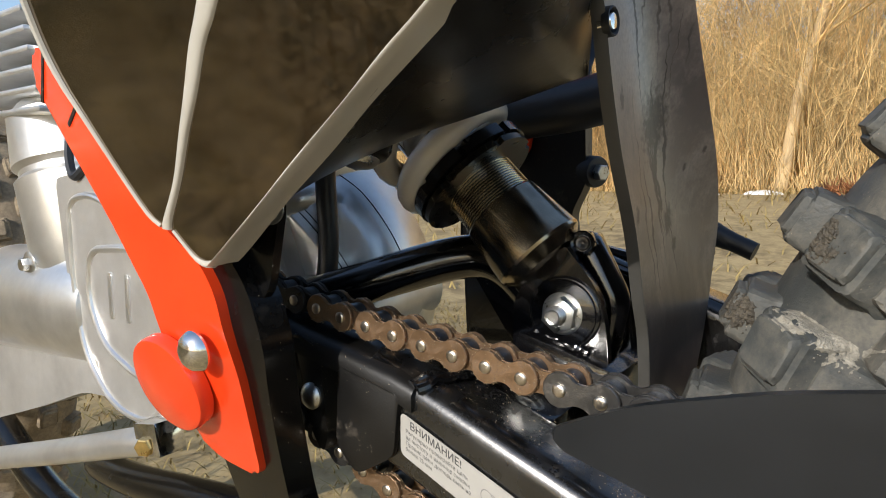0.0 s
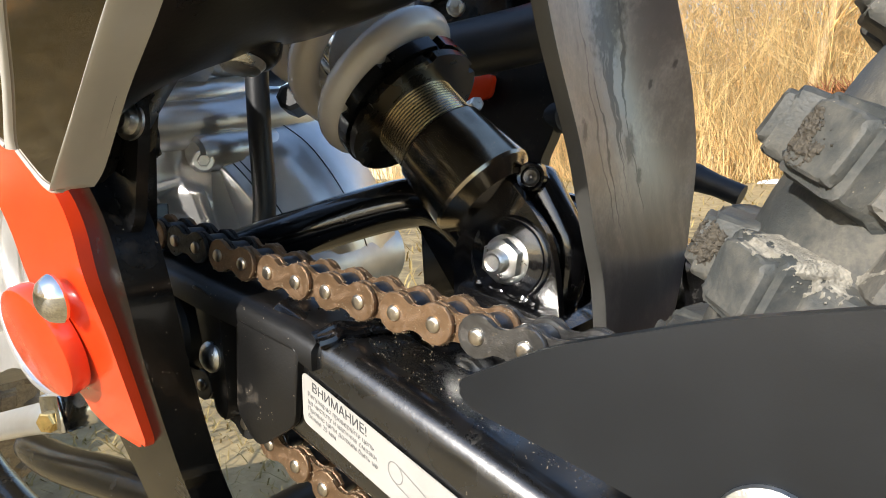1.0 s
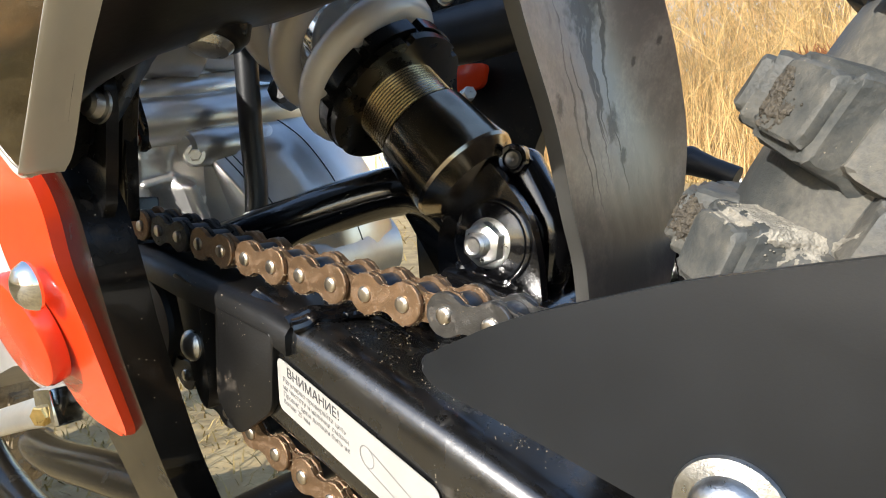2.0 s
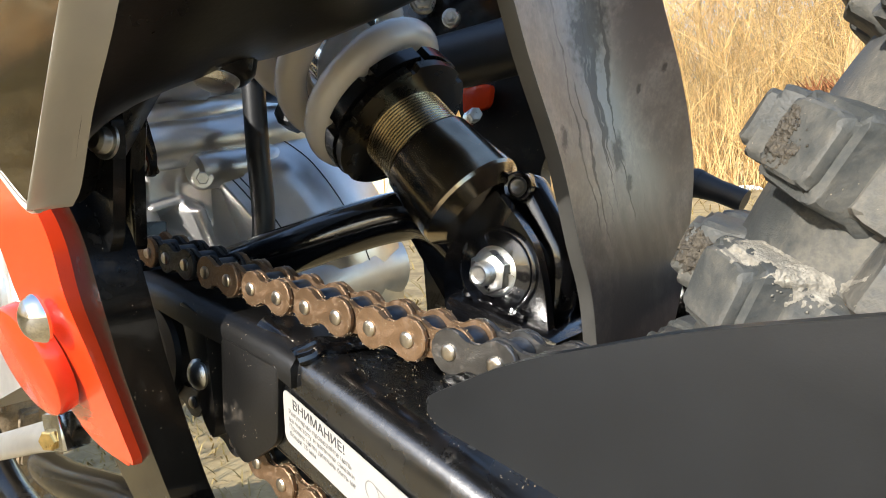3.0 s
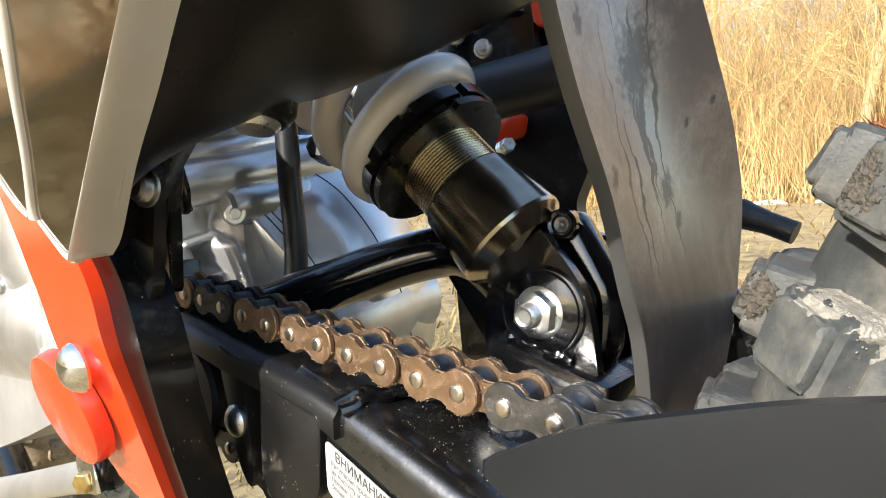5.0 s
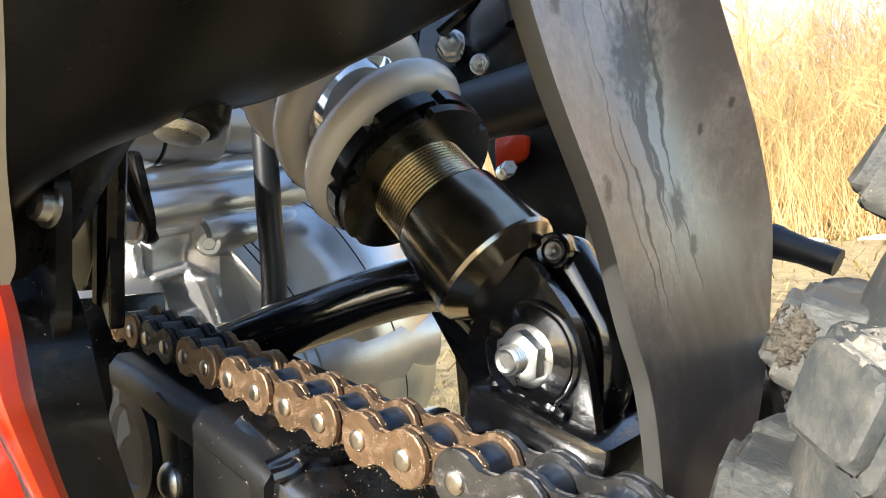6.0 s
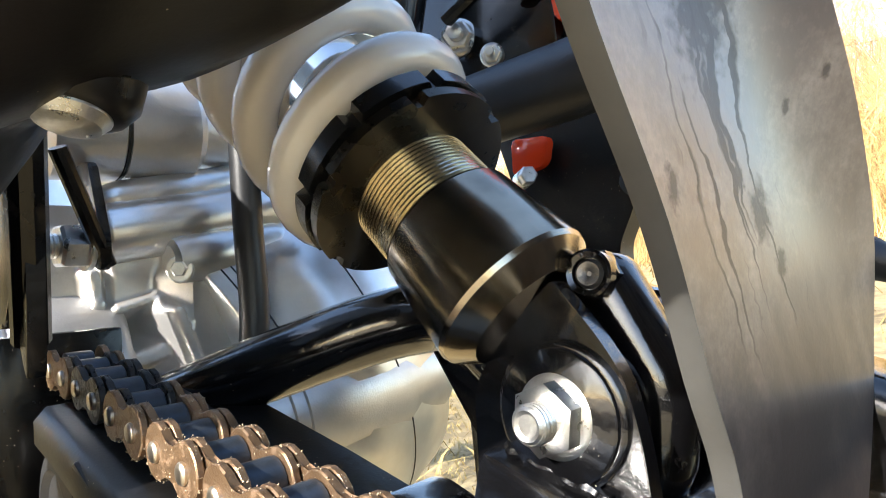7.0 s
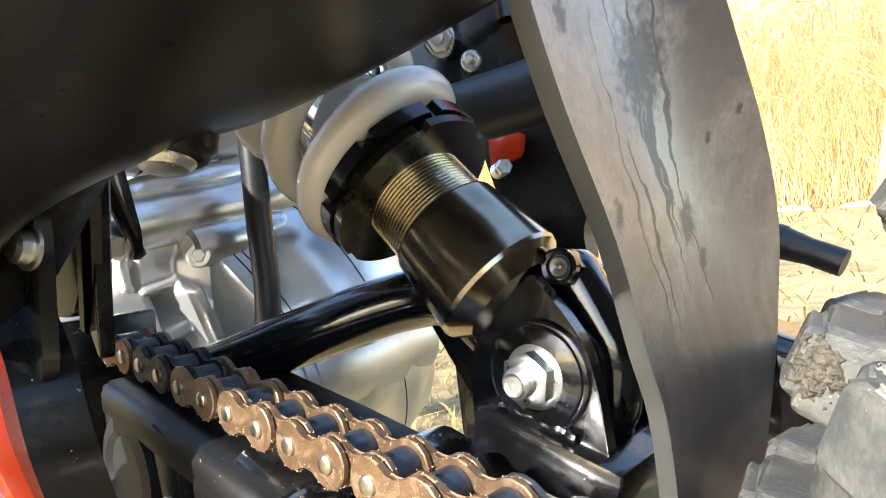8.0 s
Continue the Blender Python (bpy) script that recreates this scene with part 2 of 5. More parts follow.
M_REED = mat("dry_reeds", (0.70, 0.51, 0.25), 0.8, vary=0.3, scale=0.7, fine=30, islands=0.45)
M_GRASS = mat("dry_grass", (0.30, 0.22, 0.08), 0.8, vary=0.45, scale=6, fine=60)
M_ROOTS = mat("dead_roots", (0.34, 0.14, 0.055), 0.85, vary=0.35, scale=200)
M_SNOW = mat("old_snow", (0.8, 0.8, 0.8), 0.7, vary=0.06, scale=5, bump=0.4, fine=40)


def ground_material():
    m = mat("dry_meadow_soil", (0.25, 0.185, 0.09), 0.92, vary=0.5, scale=1.1, bump=0.8, fine=55, dirt=(0.42, 0.32, 0.16), dirt_amount=0.55, dirt_scale=9)
    return m


M_GROUND = ground_material()


# ---- builders ----
def part(name, bm, material, parent=None, label="", smooth=35.0):
    """Links a bmesh as one mesh object, under a thing or a part."""
    me = bpy.data.meshes.new(name)
    bmesh.ops.recalc_face_normals(bm, faces=bm.faces)
    if smooth:
        for f in bm.faces:
            f.smooth = True
        for e in bm.edges:
            e.smooth = len(e.link_faces) == 2 and e.calc_face_angle(0.0) < radians(smooth)
    bm.to_mesh(me)
    bm.free()
    me.materials.append(material)
    ob = new(name, me)
    if parent:
        ob.parent = parent
        ob.matrix_parent_inverse = parent.matrix_world.inverted()
    if label:
        tagged(ob, label)
    return ob


def thing(name, label, category, at=(0, 0, 0), group="", kind=""):
    ob = new(name)
    ob.empty_display_size = 0.01
    ob.matrix_world = Matrix.Translation(at)
    ob.location = at
    bpy.context.view_layer.update()
    return tagged(ob, label, category, group, kind)


def frame_of(direction, origin=(0, 0, 0)):
    """A pose whose z runs along direction."""
    z = Vector(direction).normalized()
    return Matrix.Translation(origin) @ z.to_track_quat("Z", "Y").to_matrix().to_4x4()


def lathe(bm, profile, m=Matrix(), n=40, close=True):
    """Turns (height, radius) pairs round z, then moves them by m."""
    rings = []
    for s, r in profile:
        rings.append([bm.verts.new(m @ Vector((r * math.cos(2 * math.pi * k / n), r * math.sin(2 * math.pi * k / n), s))) for k in range(n)])
    for a, b in zip(rings, rings[1:]):
        for k in range(n):
            bm.faces.new((a[k], a[(k + 1) % n], b[(k + 1) % n], b[k]))
    if close:
        bm.faces.new(rings[0][::-1])
        bm.faces.new(rings[-1])
    return bm


def smooth_path(pts, steps=6):
    P = [Vector(p) for p in pts]
    P = [2 * P[0] - P[1]] + P + [2 * P[-1] - P[-2]]
    out = []
    for i in range(1, len(P) - 2):
        for k in range(steps):
            t = k / steps
            a, b, c, d = P[i - 1], P[i], P[i + 1], P[i + 2]
            out.append(0.5 * (2 * b + (c - a) * t + (2 * a - 5 * b + 4 * c - d) * t * t + (3 * b - a - 3 * c + d) * t ** 3))
    return out + [P[-2]]


def tube(bm, pts, radius, n=14, steps=6, flat=1.0):
    """A round bar along a smooth path. radius: one number, or one for each path point."""
    path = smooth_path(pts, steps) if steps > 1 else [Vector(p) for p in pts]
    count = len(path)
    rings, up = [], None
    for i, p in enumerate(path):
        d = (path[min(i + 1, count - 1)] - path[max(i - 1, 0)]).normalized()
        if up is None:
            up = d.orthogonal().normalized()
        up = (up - d * up.dot(d)).normalized()
        side = d.cross(up)
        if isinstance(radius, (list, tuple)):
            f = i / max(1, count - 1) * (len(radius) - 1)
            j = min(int(f), len(radius) - 2)
            r = radius[j] + (radius[j + 1] - radius[j]) * (f - j)
        else:
            r = radius
        rings.append([bm.verts.new(p + r * (math.cos(2 * math.pi * k / n) * up + flat * math.sin(2 * math.pi * k / n) * side)) for k in range(n)])
    for a, b in zip(rings, rings[1:]):
        for k in range(n):
            bm.faces.new((a[k], a[(k + 1) % n], b[(k + 1) % n], b[k]))
    bm.faces.new(rings[0][::-1])
    bm.faces.new(rings[-1])
    return bm


def rounded(corners, radii, n=5):
    """A closed 2D outline with rounded corners."""
    out = []
    count = len(corners)
    for i in range(count):
        p, a, b = Vector(corners[i]), Vector(corners[i - 1]), Vector(corners[(i + 1) % count])
        r = radii[i] if isinstance(radii, (list, tuple)) else radii
        if r <= 0:
            out.append(p)
            continue
        u, v = (a - p).normalized(), (b - p).normalized()
        cut = min(r, 0.45 * (a - p).length, 0.45 * (b - p).length)
        for k in range(n + 1):
            t = k / n
            out.append((1 - t) ** 2 * (p + u * cut) + 2 * t * (1 - t) * p + t * t * (p + v * cut))
    return out


def slab(bm, outline, place, depth, bevel=0.0, segments=2):
    """Extrudes a 2D outline. place(u, v, w) gives the 3D point; w runs from 0 to depth."""
    low = [bm.verts.new(place(p[0], p[1], 0.0)) for p in outline]
    high = [bm.verts.new(place(p[0], p[1], depth)) for p in outline]
    count = len(outline)
    f1 = bm.faces.new(low[::-1])
    f2 = bm.faces.new(high)
    for k in range(count):
        bm.faces.new((low[k], low[(k + 1) % count], high[(k + 1) % count], high[k]))
    if bevel:
        rim = list(f1.edges) + list(f2.edges)
        bmesh.ops.bevel(bm, geom=rim, offset=bevel, segments=segments, profile=0.6, affect="EDGES", clamp_overlap=True)
    return bm


def side_place(y, lean=0.0, z0=0.0):
    """Outlines in the bike's side plane: u rearwards, v up, w away from the rider's left."""
    return lambda u, v, w: Vector((u, y + lean * 0.5 * (z0 - v + math.hypot(z0 - v, 0.012)) + w, v))


def leaning_slab(outline, place, depth, bevel, segments, low, high, step=0.005):
    """A bevelled plate that is cut at even heights and then bent."""
    bm = slab(B(), outline, lambda u, v, w: Vector((u, w, v)), depth, bevel, segments)
    z = low
    while z < high:
        bmesh.ops.bisect_plane(bm, geom=list(bm.verts) + list(bm.edges) + list(bm.faces), plane_co=(0, 0, z), plane_no=(0, 0, 1))
        z += step
    for v in bm.verts:
        v.co = place(v.co.x, v.co.z, v.co.y)
    return bm


def box(bm, centre, size, m=None, bevel=0.0, segments=2):
    made = bmesh.ops.create_cube(bm, size=1.0)
    verts = made["verts"]
    for v in verts:
        v.co = Vector((v.co.x * size[0], v.co.y * size[1], v.co.z * size[2]))
    if bevel:
        edges = list({e for v in verts for e in v.link_edges})
        res = bmesh.ops.bevel(bm, geom=edges, offset=bevel, segments=segments, profile=0.6, affect="EDGES", clamp_overlap=True)
        verts = list({v for f in res["faces"] for v in f.verts} | {v for v in verts if v.is_valid})
    M = Matrix.Translation(centre) @ (m or Matrix())
    for v in verts:
        v.co = M @ v.co
    return bm


def hexagon(bm, flats, s0, s1, m, chamfer=0.12):
    r = flats / math.sqrt(3)
    h = s1 - s0
    rings = []
    for s, k in ((s0, 1.0), (s1 - chamfer * h, 1.0), (s1, 0.86)):
        rings.append([bm.verts.new(m @ Vector((k * r * math.cos(math.pi * i / 3), k * r * math.sin(math.pi * i / 3), s))) for i in range(6)])
    for a, b in zip(rings, rings[1:]):
        for i in range(6):
            bm.faces.new((a[i], a[(i + 1) % 6], b[(i + 1) % 6], b[i]))
    bm.faces.new(rings[0][::-1])
    bm.faces.new(rings[-1])
    return bm


def threads(bm, r, s0, s1, pitch, depth, m, n=36):
    profile = []
    count = int(round((s1 - s0) / pitch))
    for i in range(count):
        a = s0 + i * pitch
        profile += [(a, r - depth), (a + 0.35 * pitch, r), (a + 0.6 * pitch, r)]
    profile.append((s1, r - depth))
    return lathe(bm, profile, m, n)


def pillow(bm, circles, place, depth, round_by, n=44, steps=5):
    """The hull of circles (u, v, r) as a thick plate with fully rounded flanks."""
    rows = []
    for k in range(2 * steps + 2):
        side = 0 if k <= steps else 1
        f = (k if side == 0 else 2 * steps + 1 - k) / steps
        inset, w = round_by * (1 - math.sin(0.5 * math.pi * f)), round_by * (1 - math.cos(0.5 * math.pi * f))
        w = w if side == 0 else depth - w
        ring = []
        for i in range(n):
            d = Vector((math.cos(2 * math.pi * i / n), math.sin(2 * math.pi * i / n)))
            u, v, r = max(circles, key=lambda c: c[0] * d.x + c[1] * d.y + c[2])
            ring.append(bm.verts.new(place(u + (r - inset) * d.x, v + (r - inset) * d.y, w)))
        rows.append(ring)
    for a, b in zip(rows, rows[1:]):
        for i in range(n):
            bm.faces.new((a[i], a[(i + 1) % n], b[(i + 1) % n], b[i]))
    bm.faces.new(rows[0][::-1])
    bm.faces.new(rows[-1])
    return bm


def B():
    return bmesh.new()


# ---- ground and distance ----
def soil_height(x, y):
    """Height of the soil: flat round the bike, rising gently to the field's edge."""
    f = min(1.0, max(0.0, (y - 2.2) / 5.8))
    return GROUND + 0.40 * f * f * (3 - 2 * f)


def build_ground():
    bm = B()
    size, n = 120.0, 60
    steps = [math.copysign(abs(k / n) ** 2.2, k) * size for k in range(-n, n + 1)]
    grid = [[bm.verts.new((x, y, soil_height(x, y) + (0.0 if abs(x) + abs(y) < 1.2 else 0.05 * noise.noise((x * 0.35, y * 0.35, 0)) * min(1, (abs(x) + abs(y) - 1.2) / 4)))) for x in steps] for y in steps]
    for j in range(2 * n):
        for i in range(2 * n):
            bm.faces.new((grid[j][i], grid[j][i + 1], grid[j + 1][i + 1], grid[j + 1][i]))
    tagged(part("ground", bm, M_GROUND), "dry yellow meadow soil with flattened dead grass", "ground", kind="structure")


def build_grass():
    """Short dead blades round the bike, thinning out with distance."""
    rng = random.Random(5)
    bm = B()
    for k in range(41000):
        near = k < 19000
        x = rng.uniform(-2.2, 0.5) if near else rng.uniform(-9, 4)
        y = rng.uniform(-0.3, 2.2) if near else rng.uniform(0.8, 9.0)
        meadow = k >= 26000
        if meadow:
            x, y = rng.uniform(-11, -0.9), rng.uniform(-6, -0.25)
        if 0.0 < x < 0.6 and 0.22 < y < 0.38:
            continue
        h = rng.uniform(0.008, 0.03) if near else rng.uniform(0.05, 0.26) if meadow else rng.uniform(0.03, 0.11)
        a, lean = rng.uniform(0, 6.283), rng.uniform(0.8, 3.0)
        w = 0.0016 if near else 0.005
        dx, dy = math.cos(a), math.sin(a)
        z0 = soil_height(x, y) - 0.004
        p0 = Vector((x, y, z0))
        p1 = p0 + Vector((dx * h * lean * 0.4, dy * h * lean * 0.4, h * 0.7))
        p2 = p0 + Vector((dx * h * lean, dy * h * lean, h))
        s = Vector((-dy * w, dx * w, 0))
        v = [bm.verts.new(q) for q in (p0 - s, p0 + s, p1 + s * 0.8, p1 - s * 0.8, p2)]
        bm.faces.new(v[:4])
        bm.faces.new((v[3], v[2], v[4]))
    tagged(part("dead_grass", bm, M_GRASS, smooth=0), "short dead yellow grass blades on the soil", "grass", kind="stuff")


def twig(verts, faces, p, d, length, r, rng, depth, n=3):
    """A crooked tapering shoot with side shoots."""
    pts = [p]
    seg = 3 if depth else 2
    for k in range(seg):
        d = (d + Vector((rng.gauss(0, 0.16), rng.gauss(0, 0.16), rng.gauss(0.03, 0.10)))).normalized()
        pts.append(pts[-1] + d * length / seg)
    base = len(verts)
    for i, q in enumerate(pts):
        rr = r * (1 - 0.75 * i / seg)
        dd = (pts[min(i + 1, seg)] - pts[max(i - 1, 0)]).normalized()
        u = dd.orthogonal().normalized()
        w = dd.cross(u)
        for k in range(n):
            verts.append(q + rr * (math.cos(6.2832 * k / n) * u + math.sin(6.2832 * k / n) * w))
    for i in range(seg):
        for k in range(n):
            a, b = base + i * n, base + (i + 1) * n
            faces.append((a + k, a + (k + 1) % n, b + (k + 1) % n, b + k))
    if depth:
        for k in range(rng.randint(4, 6)):
            i = rng.randint(1, seg)
            dd = (pts[i] - pts[i - 1]).normalized()
            side = Vector((rng.gauss(0, 1), rng.gauss(0, 1), rng.gauss(0.2, 0.5))).normalized()
            twig(verts, faces, pts[i - 1].lerp(pts[i], rng.random()), (dd * 0.8 + side * 0.75).normalized(), length * rng.uniform(0.35, 0.6), r * 0.5, rng, depth - 1, n)


def mesh_of(name, verts, faces, material):
    me = bpy.data.meshes.new(name)
    me.from_pydata([tuple(v) for v in verts], [], faces)
    me.materials.append(material)
    for p in me.polygons:
        p.use_smooth = True
    return me


def build_tree(at, height, seed, lean=(0, 0)):
    rng = random.Random(seed)
    root = thing("bare_tree", "leafless birch with pale sunlit bark and thin twigs", "tree", at, "bare trees at the field edge")
    tv, tf, cv, cf = [], [], [], []
    base = Vector(at)
    top = base + Vector((lean[0], lean[1], height))
    pts = [base.lerp(top, k / 6) + Vector((rng.gauss(0, 0.05), rng.gauss(0, 0.05), 0)) * (k > 0) for k in range(7)]
    n = 8
    for i, q in enumerate(pts):
        r = height * 0.011 * (1 - 0.8 * i / 6)
        for k in range(n):
            tv.append(q + Vector((r * math.cos(6.2832 * k / n), r * math.sin(6.2832 * k / n), 0)))
    for i in range(6):
        for k in range(n):
            tf.append((i * n + k, i * n + (k + 1) % n, (i + 1) * n + (k + 1) % n, (i + 1) * n + k))
    for i in range(26):
        f = rng.uniform(0.22, 1.0)
        p = pts[int(f * 5.999)].lerp(pts[min(6, int(f * 5.999) + 1)], f * 5.999 % 1)
        a = rng.uniform(0, 6.283)
        twig(cv, cf, p, Vector((math.cos(a), math.sin(a), rng.uniform(0.4, 1.2))).normalized(), height * rng.uniform(0.16, 0.36) * (1.15 - 0.6 * f), height * 0.0026, rng, 2)
    for nm, v, f, m_ in (("trunk", tv, tf, M_BARK), ("crown", cv, cf, M_TWIG)):
        ob = new(nm, mesh_of(nm, v, f, m_))
        ob.parent = root
        ob.matrix_parent_inverse = root.matrix_world.inverted()


def build_thicket():
    """Dense dry shrubs along the field's edge, and an unseen wood added for reflections."""
    rng = random.Random(11)
    verts, faces = [], []
    for k in range(620):
        x = rng.uniform(-7.5, 3.6)
        y = 8.6 + abs(rng.gauss(0, 1.6)) - 0.07 * x
        p = Vector((x, y, soil_height(x, y) - 0.03))
        for j in range(3):
            a = rng.uniform(0, 6.283)
            twig(verts, faces, p, Vector((0.3 * math.cos(a), 0.3 * math.sin(a), 1)).normalized(), rng.uniform(1.0, 3.6), rng.uniform(0.006, 0.013), rng, 2)
    for k in range(420):
        x = rng.uniform(-11, 5.5)
        p = Vector((x, rng.uniform(10.5, 15.0) - 0.07 * x, soil_height(x, 10.0) - 0.03))
        for j in range(2):
            a = rng.uniform(0, 6.283)
            twig(verts, faces, p, Vector((0.25 * math.cos(a), 0.25 * math.sin(a), 1)).normalized(), rng.uniform(2.0, 4.6), rng.uniform(0.008, 0.017), rng, 2)
    ob = new("thicket", mesh_of("thicket", verts, faces, M_TWIG))
    tagged(ob, "dense leafless golden shrubs lit by the sun", "shrubs", kind="stuff")
    verts, faces = [], []
    for k in range(3600):
        x = rng.uniform(-8, 4)
        p = Vector((x, 8.3 + abs(rng.gauss(0, 0.9)) - 0.07 * x, soil_height(x, 9.0) - 0.02))
        twig(verts, faces, p, Vector((rng.gauss(0, 0.28), rng.gauss(0, 0.28), 1)).normalized(), rng.uniform(0.4, 1.7), 0.005, rng, 0)
    ob = new("dry_reeds", mesh_of("dry_reeds", verts, faces, M_REED))
    tagged(ob, "tall dead reeds and stalks before the shrubs", "reeds", kind="stuff")
    # wood outside the view, added so that polished parts mirror something brown
    verts, faces = [], []
    for k in range(850):
        dense = k < 420
        a = radians(rng.uniform(178, 257)) if dense else radians(rng.uniform(165, 385))
        r = rng.uniform(15, 24) if dense else rng.uniform(18, 30)
        tall = rng.uniform(0.28, 0.44) * r if dense else rng.uniform(0.14, 0.24) * r
        twig(verts, faces, Vector((r * math.cos(a), r * math.sin(a), GROUND - 0.1)), Vector((rng.gauss(0, 0.1), rng.gauss(0, 0.1), 1)).normalized(), tall, 0.045, rng, 1)
    ob = new("far_wood", mesh_of("far_wood", verts, faces, M_WOOD))
    tagged(ob, "bare brown wood out of view, added for the panel to mirror", "wood", kind="stuff")


def build_snow():
    rng = random.Random(3)
    for x, y, s in ((-1.75, 8.0, 0.10), (-1.1, 8.1, 0.11), (0.1, 7.9, 0.12)):
        bm = B()
        ring, n = [], 18
        outline = [s * (1 + 0.3 * rng.random()) for k in range(n)]
        levels = ((1.0, -0.01), (0.85, 0.02), (0.5, 0.035), (0.05, 0.045))
        rows = [[bm.verts.new((x + f * outline[k] * 1.7 * math.cos(6.2832 * k / n), y + f * outline[k] * math.sin(6.2832 * k / n), soil_height(x, y) + z)) for k in range(n)] for f, z in levels]
        for a, b in zip(rows, rows[1:]):
            for k in range(n):
                bm.faces.new((a[k], a[(k + 1) % n], b[(k + 1) % n], b[k]))
        bm.faces.new(rows[-1])
        tagged(part("snow_patch", bm, M_SNOW), "small patch of old snow on the meadow", "snow", "snow patches")


build_ground()
build_grass()
build_thicket()
build_tree((-0.98, 8.57, soil_height(-0.98, 8.57) - 0.02), 7.0, 21, (1.0, 0.7))
build_tree((-2.6, 9.4, soil_height(-2.6, 9.4) - 0.02), 6.5, 22, (-0.3, 0.1))
build_tree((0.55, 9.2, soil_height(0.55, 9.2) - 0.02), 7.5, 23, (0.3, 0.1))
build_tree((1.7, 9.0, soil_height(1.7, 9.0) - 0.02), 6.0, 24, (-0.2, 0.2))
build_snow()

# ---- the motorcycle ----
bike = thing("motorcycle", "black and orange off-road motorcycle with a muddy rear wheel", "motorcycle", (0.0, YC, GROUND))


def round_y(bm, profile, x, z, y, n=32, sign=-1.0):
    """A turned piece on an axis across the bike, its height growing towards the rider's left."""
    return lathe(bm, profile, frame_of((0, sign, 0), (x, y, z)), n)


def hull2(circles, n=28):
    """The convex outline round circles (u, v, r)."""
    pts = [(u + r * math.cos(2 * math.pi * k / n), v + r * math.sin(2 * math.pi * k / n)) for u, v, r in circles for k in range(n if r > 0 else 1)]
    pts = sorted(set((round(a, 6), round(b, 6)) for a, b in pts))

    def half(seq):
        out = []
        for p in seq:
            while len(out) > 1 and (out[-1][0] - out[-2][0]) * (p[1] - out[-2][1]) - (out[-1][1] - out[-2][1]) * (p[0] - out[-2][0]) <= 0:
                out.pop()
            out.append(p)
        return out
    return half(pts)[:-1] + half(pts[::-1])[:-1]


# -- swingarm
BEAM_A, BEAM_SLOPE, BEAM_SPLAY = Vector((-0.20, 0.199, 0.0)), -0.335, -0.03


def beam_top(x):
    return 0.3865 + BEAM_SLOPE * (x + 0.15)


def build_swingarm():
    def beam(y0, width, x0, x1, drop):
        bm = B()
        prof = rounded([(0, 0), (width, 0), (width, -0.046), (0, -0.046)], [0.0115, 0.006, 0.006, 0.006], 8)
        rings = []
        for x in np.linspace(x0, x1, 12):
            rings.append([bm.verts.new((x, y0 + BEAM_SPLAY * (x + 0.16) + p[0], beam_top(x) + drop + p[1])) for p in prof])
        for a, b in zip(rings, rings[1:]):
            for k in range(len(prof)):
                bm.faces.new((a[k], a[(k + 1) % len(prof)], b[(k + 1) % len(prof)], b[k]))
        bm.faces.new(rings[0])
        bm.faces.new(rings[-1][::-1])
        return bm
    arm = part("swingarm", beam(0.199, 0.036, -0.18, 0.33, 0.0), M_ARM_PAINT, bike, "glossy black square steel swingarm with dust")
    part("far_beam", beam(0.362, 0.036, -0.24, 0.33, 0.046), M_BLACK_PAINT, arm)
    bm = B()
    box(bm, (-0.122, 0.3055, 0.3745), (0.055, 0.072, 0.034), Euler((0, radians(15), 0)).to_matrix().to_4x4(), 0.005)
    part("cross_member", bm, M_BLACK_PAINT, arm)
    bm = box(B(), (-0.140, 0.253, 0.362), (0.06, 0.045, 0.036), Euler((0, radians(17), 0)).to_matrix().to_4x4(), 0.005)
    part("cross_member", bm, M_BLACK_PAINT, arm)
    bm = tube(B(), [(-0.335, 0.214, 0.375), (-0.29, 0.236, 0.394), (-0.24, 0.264, 0.413), (-0.195, 0.291, 0.428), (-0.168, 0.297, 0.427), (-0.14, 0.298, 0.405)], 0.0125, 18)
    part("brace_tube", bm, M_BLACK_PAINT, arm, "bent glossy black steel brace tube")
    bm = slab(B(), rounded([(-0.238, 0.432), (-0.15, 0.415), (-0.145, 0.33), (-0.232, 0.33)], 0.006), side_place(0.364), 0.012, 0.002)
    part("far_gusset", bm, M_BLACK_PAINT, arm)
    # gusset below the brace
    bm = slab(B(), rounded([(-0.185, 0.421), (-0.12, 0.395), (-0.12, 0.372), (-0.15, 0.372)], [0.004, 0.004, 0.004, 0.01]), side_place(0.293), 0.005, 0.001)
    part("gusset", bm, M_BLACK_PAINT, arm)
    # mounting ears for the damper
    near = rounded([(-0.1215, 0.4405), (-0.110, 0.4275), (-0.1035, 0.418), (-0.100, 0.403), (-0.097, 0.368), (-0.149, 0.372), (-0.149, 0.412), (-0.138, 0.4265)], [0.0012, 0.006, 0.008, 0.012, 0.002, 0.002, 0.006, 0.02])
    part("mounting_ear", slab(B(), near, side_place(0.2755), 0.005, 0.0007), M_BLACK_PAINT, arm)
    far = hull2([(-0.122, 0.41, 0.0195), (-0.14, 0.38, 0.0), (-0.096, 0.36, 0.0)])
    part("mounting_ear", slab(B(), far, side_place(0.311), 0.005, 0.0008), M_BLACK_PAINT, arm)
    bm = B()
    rng = random.Random(2)
    pts = [(-0.137 + 0.029 * k / 15, 0.2742 + rng.uniform(-0.0004, 0.0004), 0.3982 - 0.0078 * k / 15 + rng.uniform(-0.0005, 0.0005)) for k in range(16)]
    tube(bm, pts, [0.0017 + rng.uniform(-0.0002, 0.0004) for k in range(16)], 8, 2)
    part("weld_bead", bm, M_BLACK_PAINT, arm, "lumpy glossy black weld bead")
    bm = B()
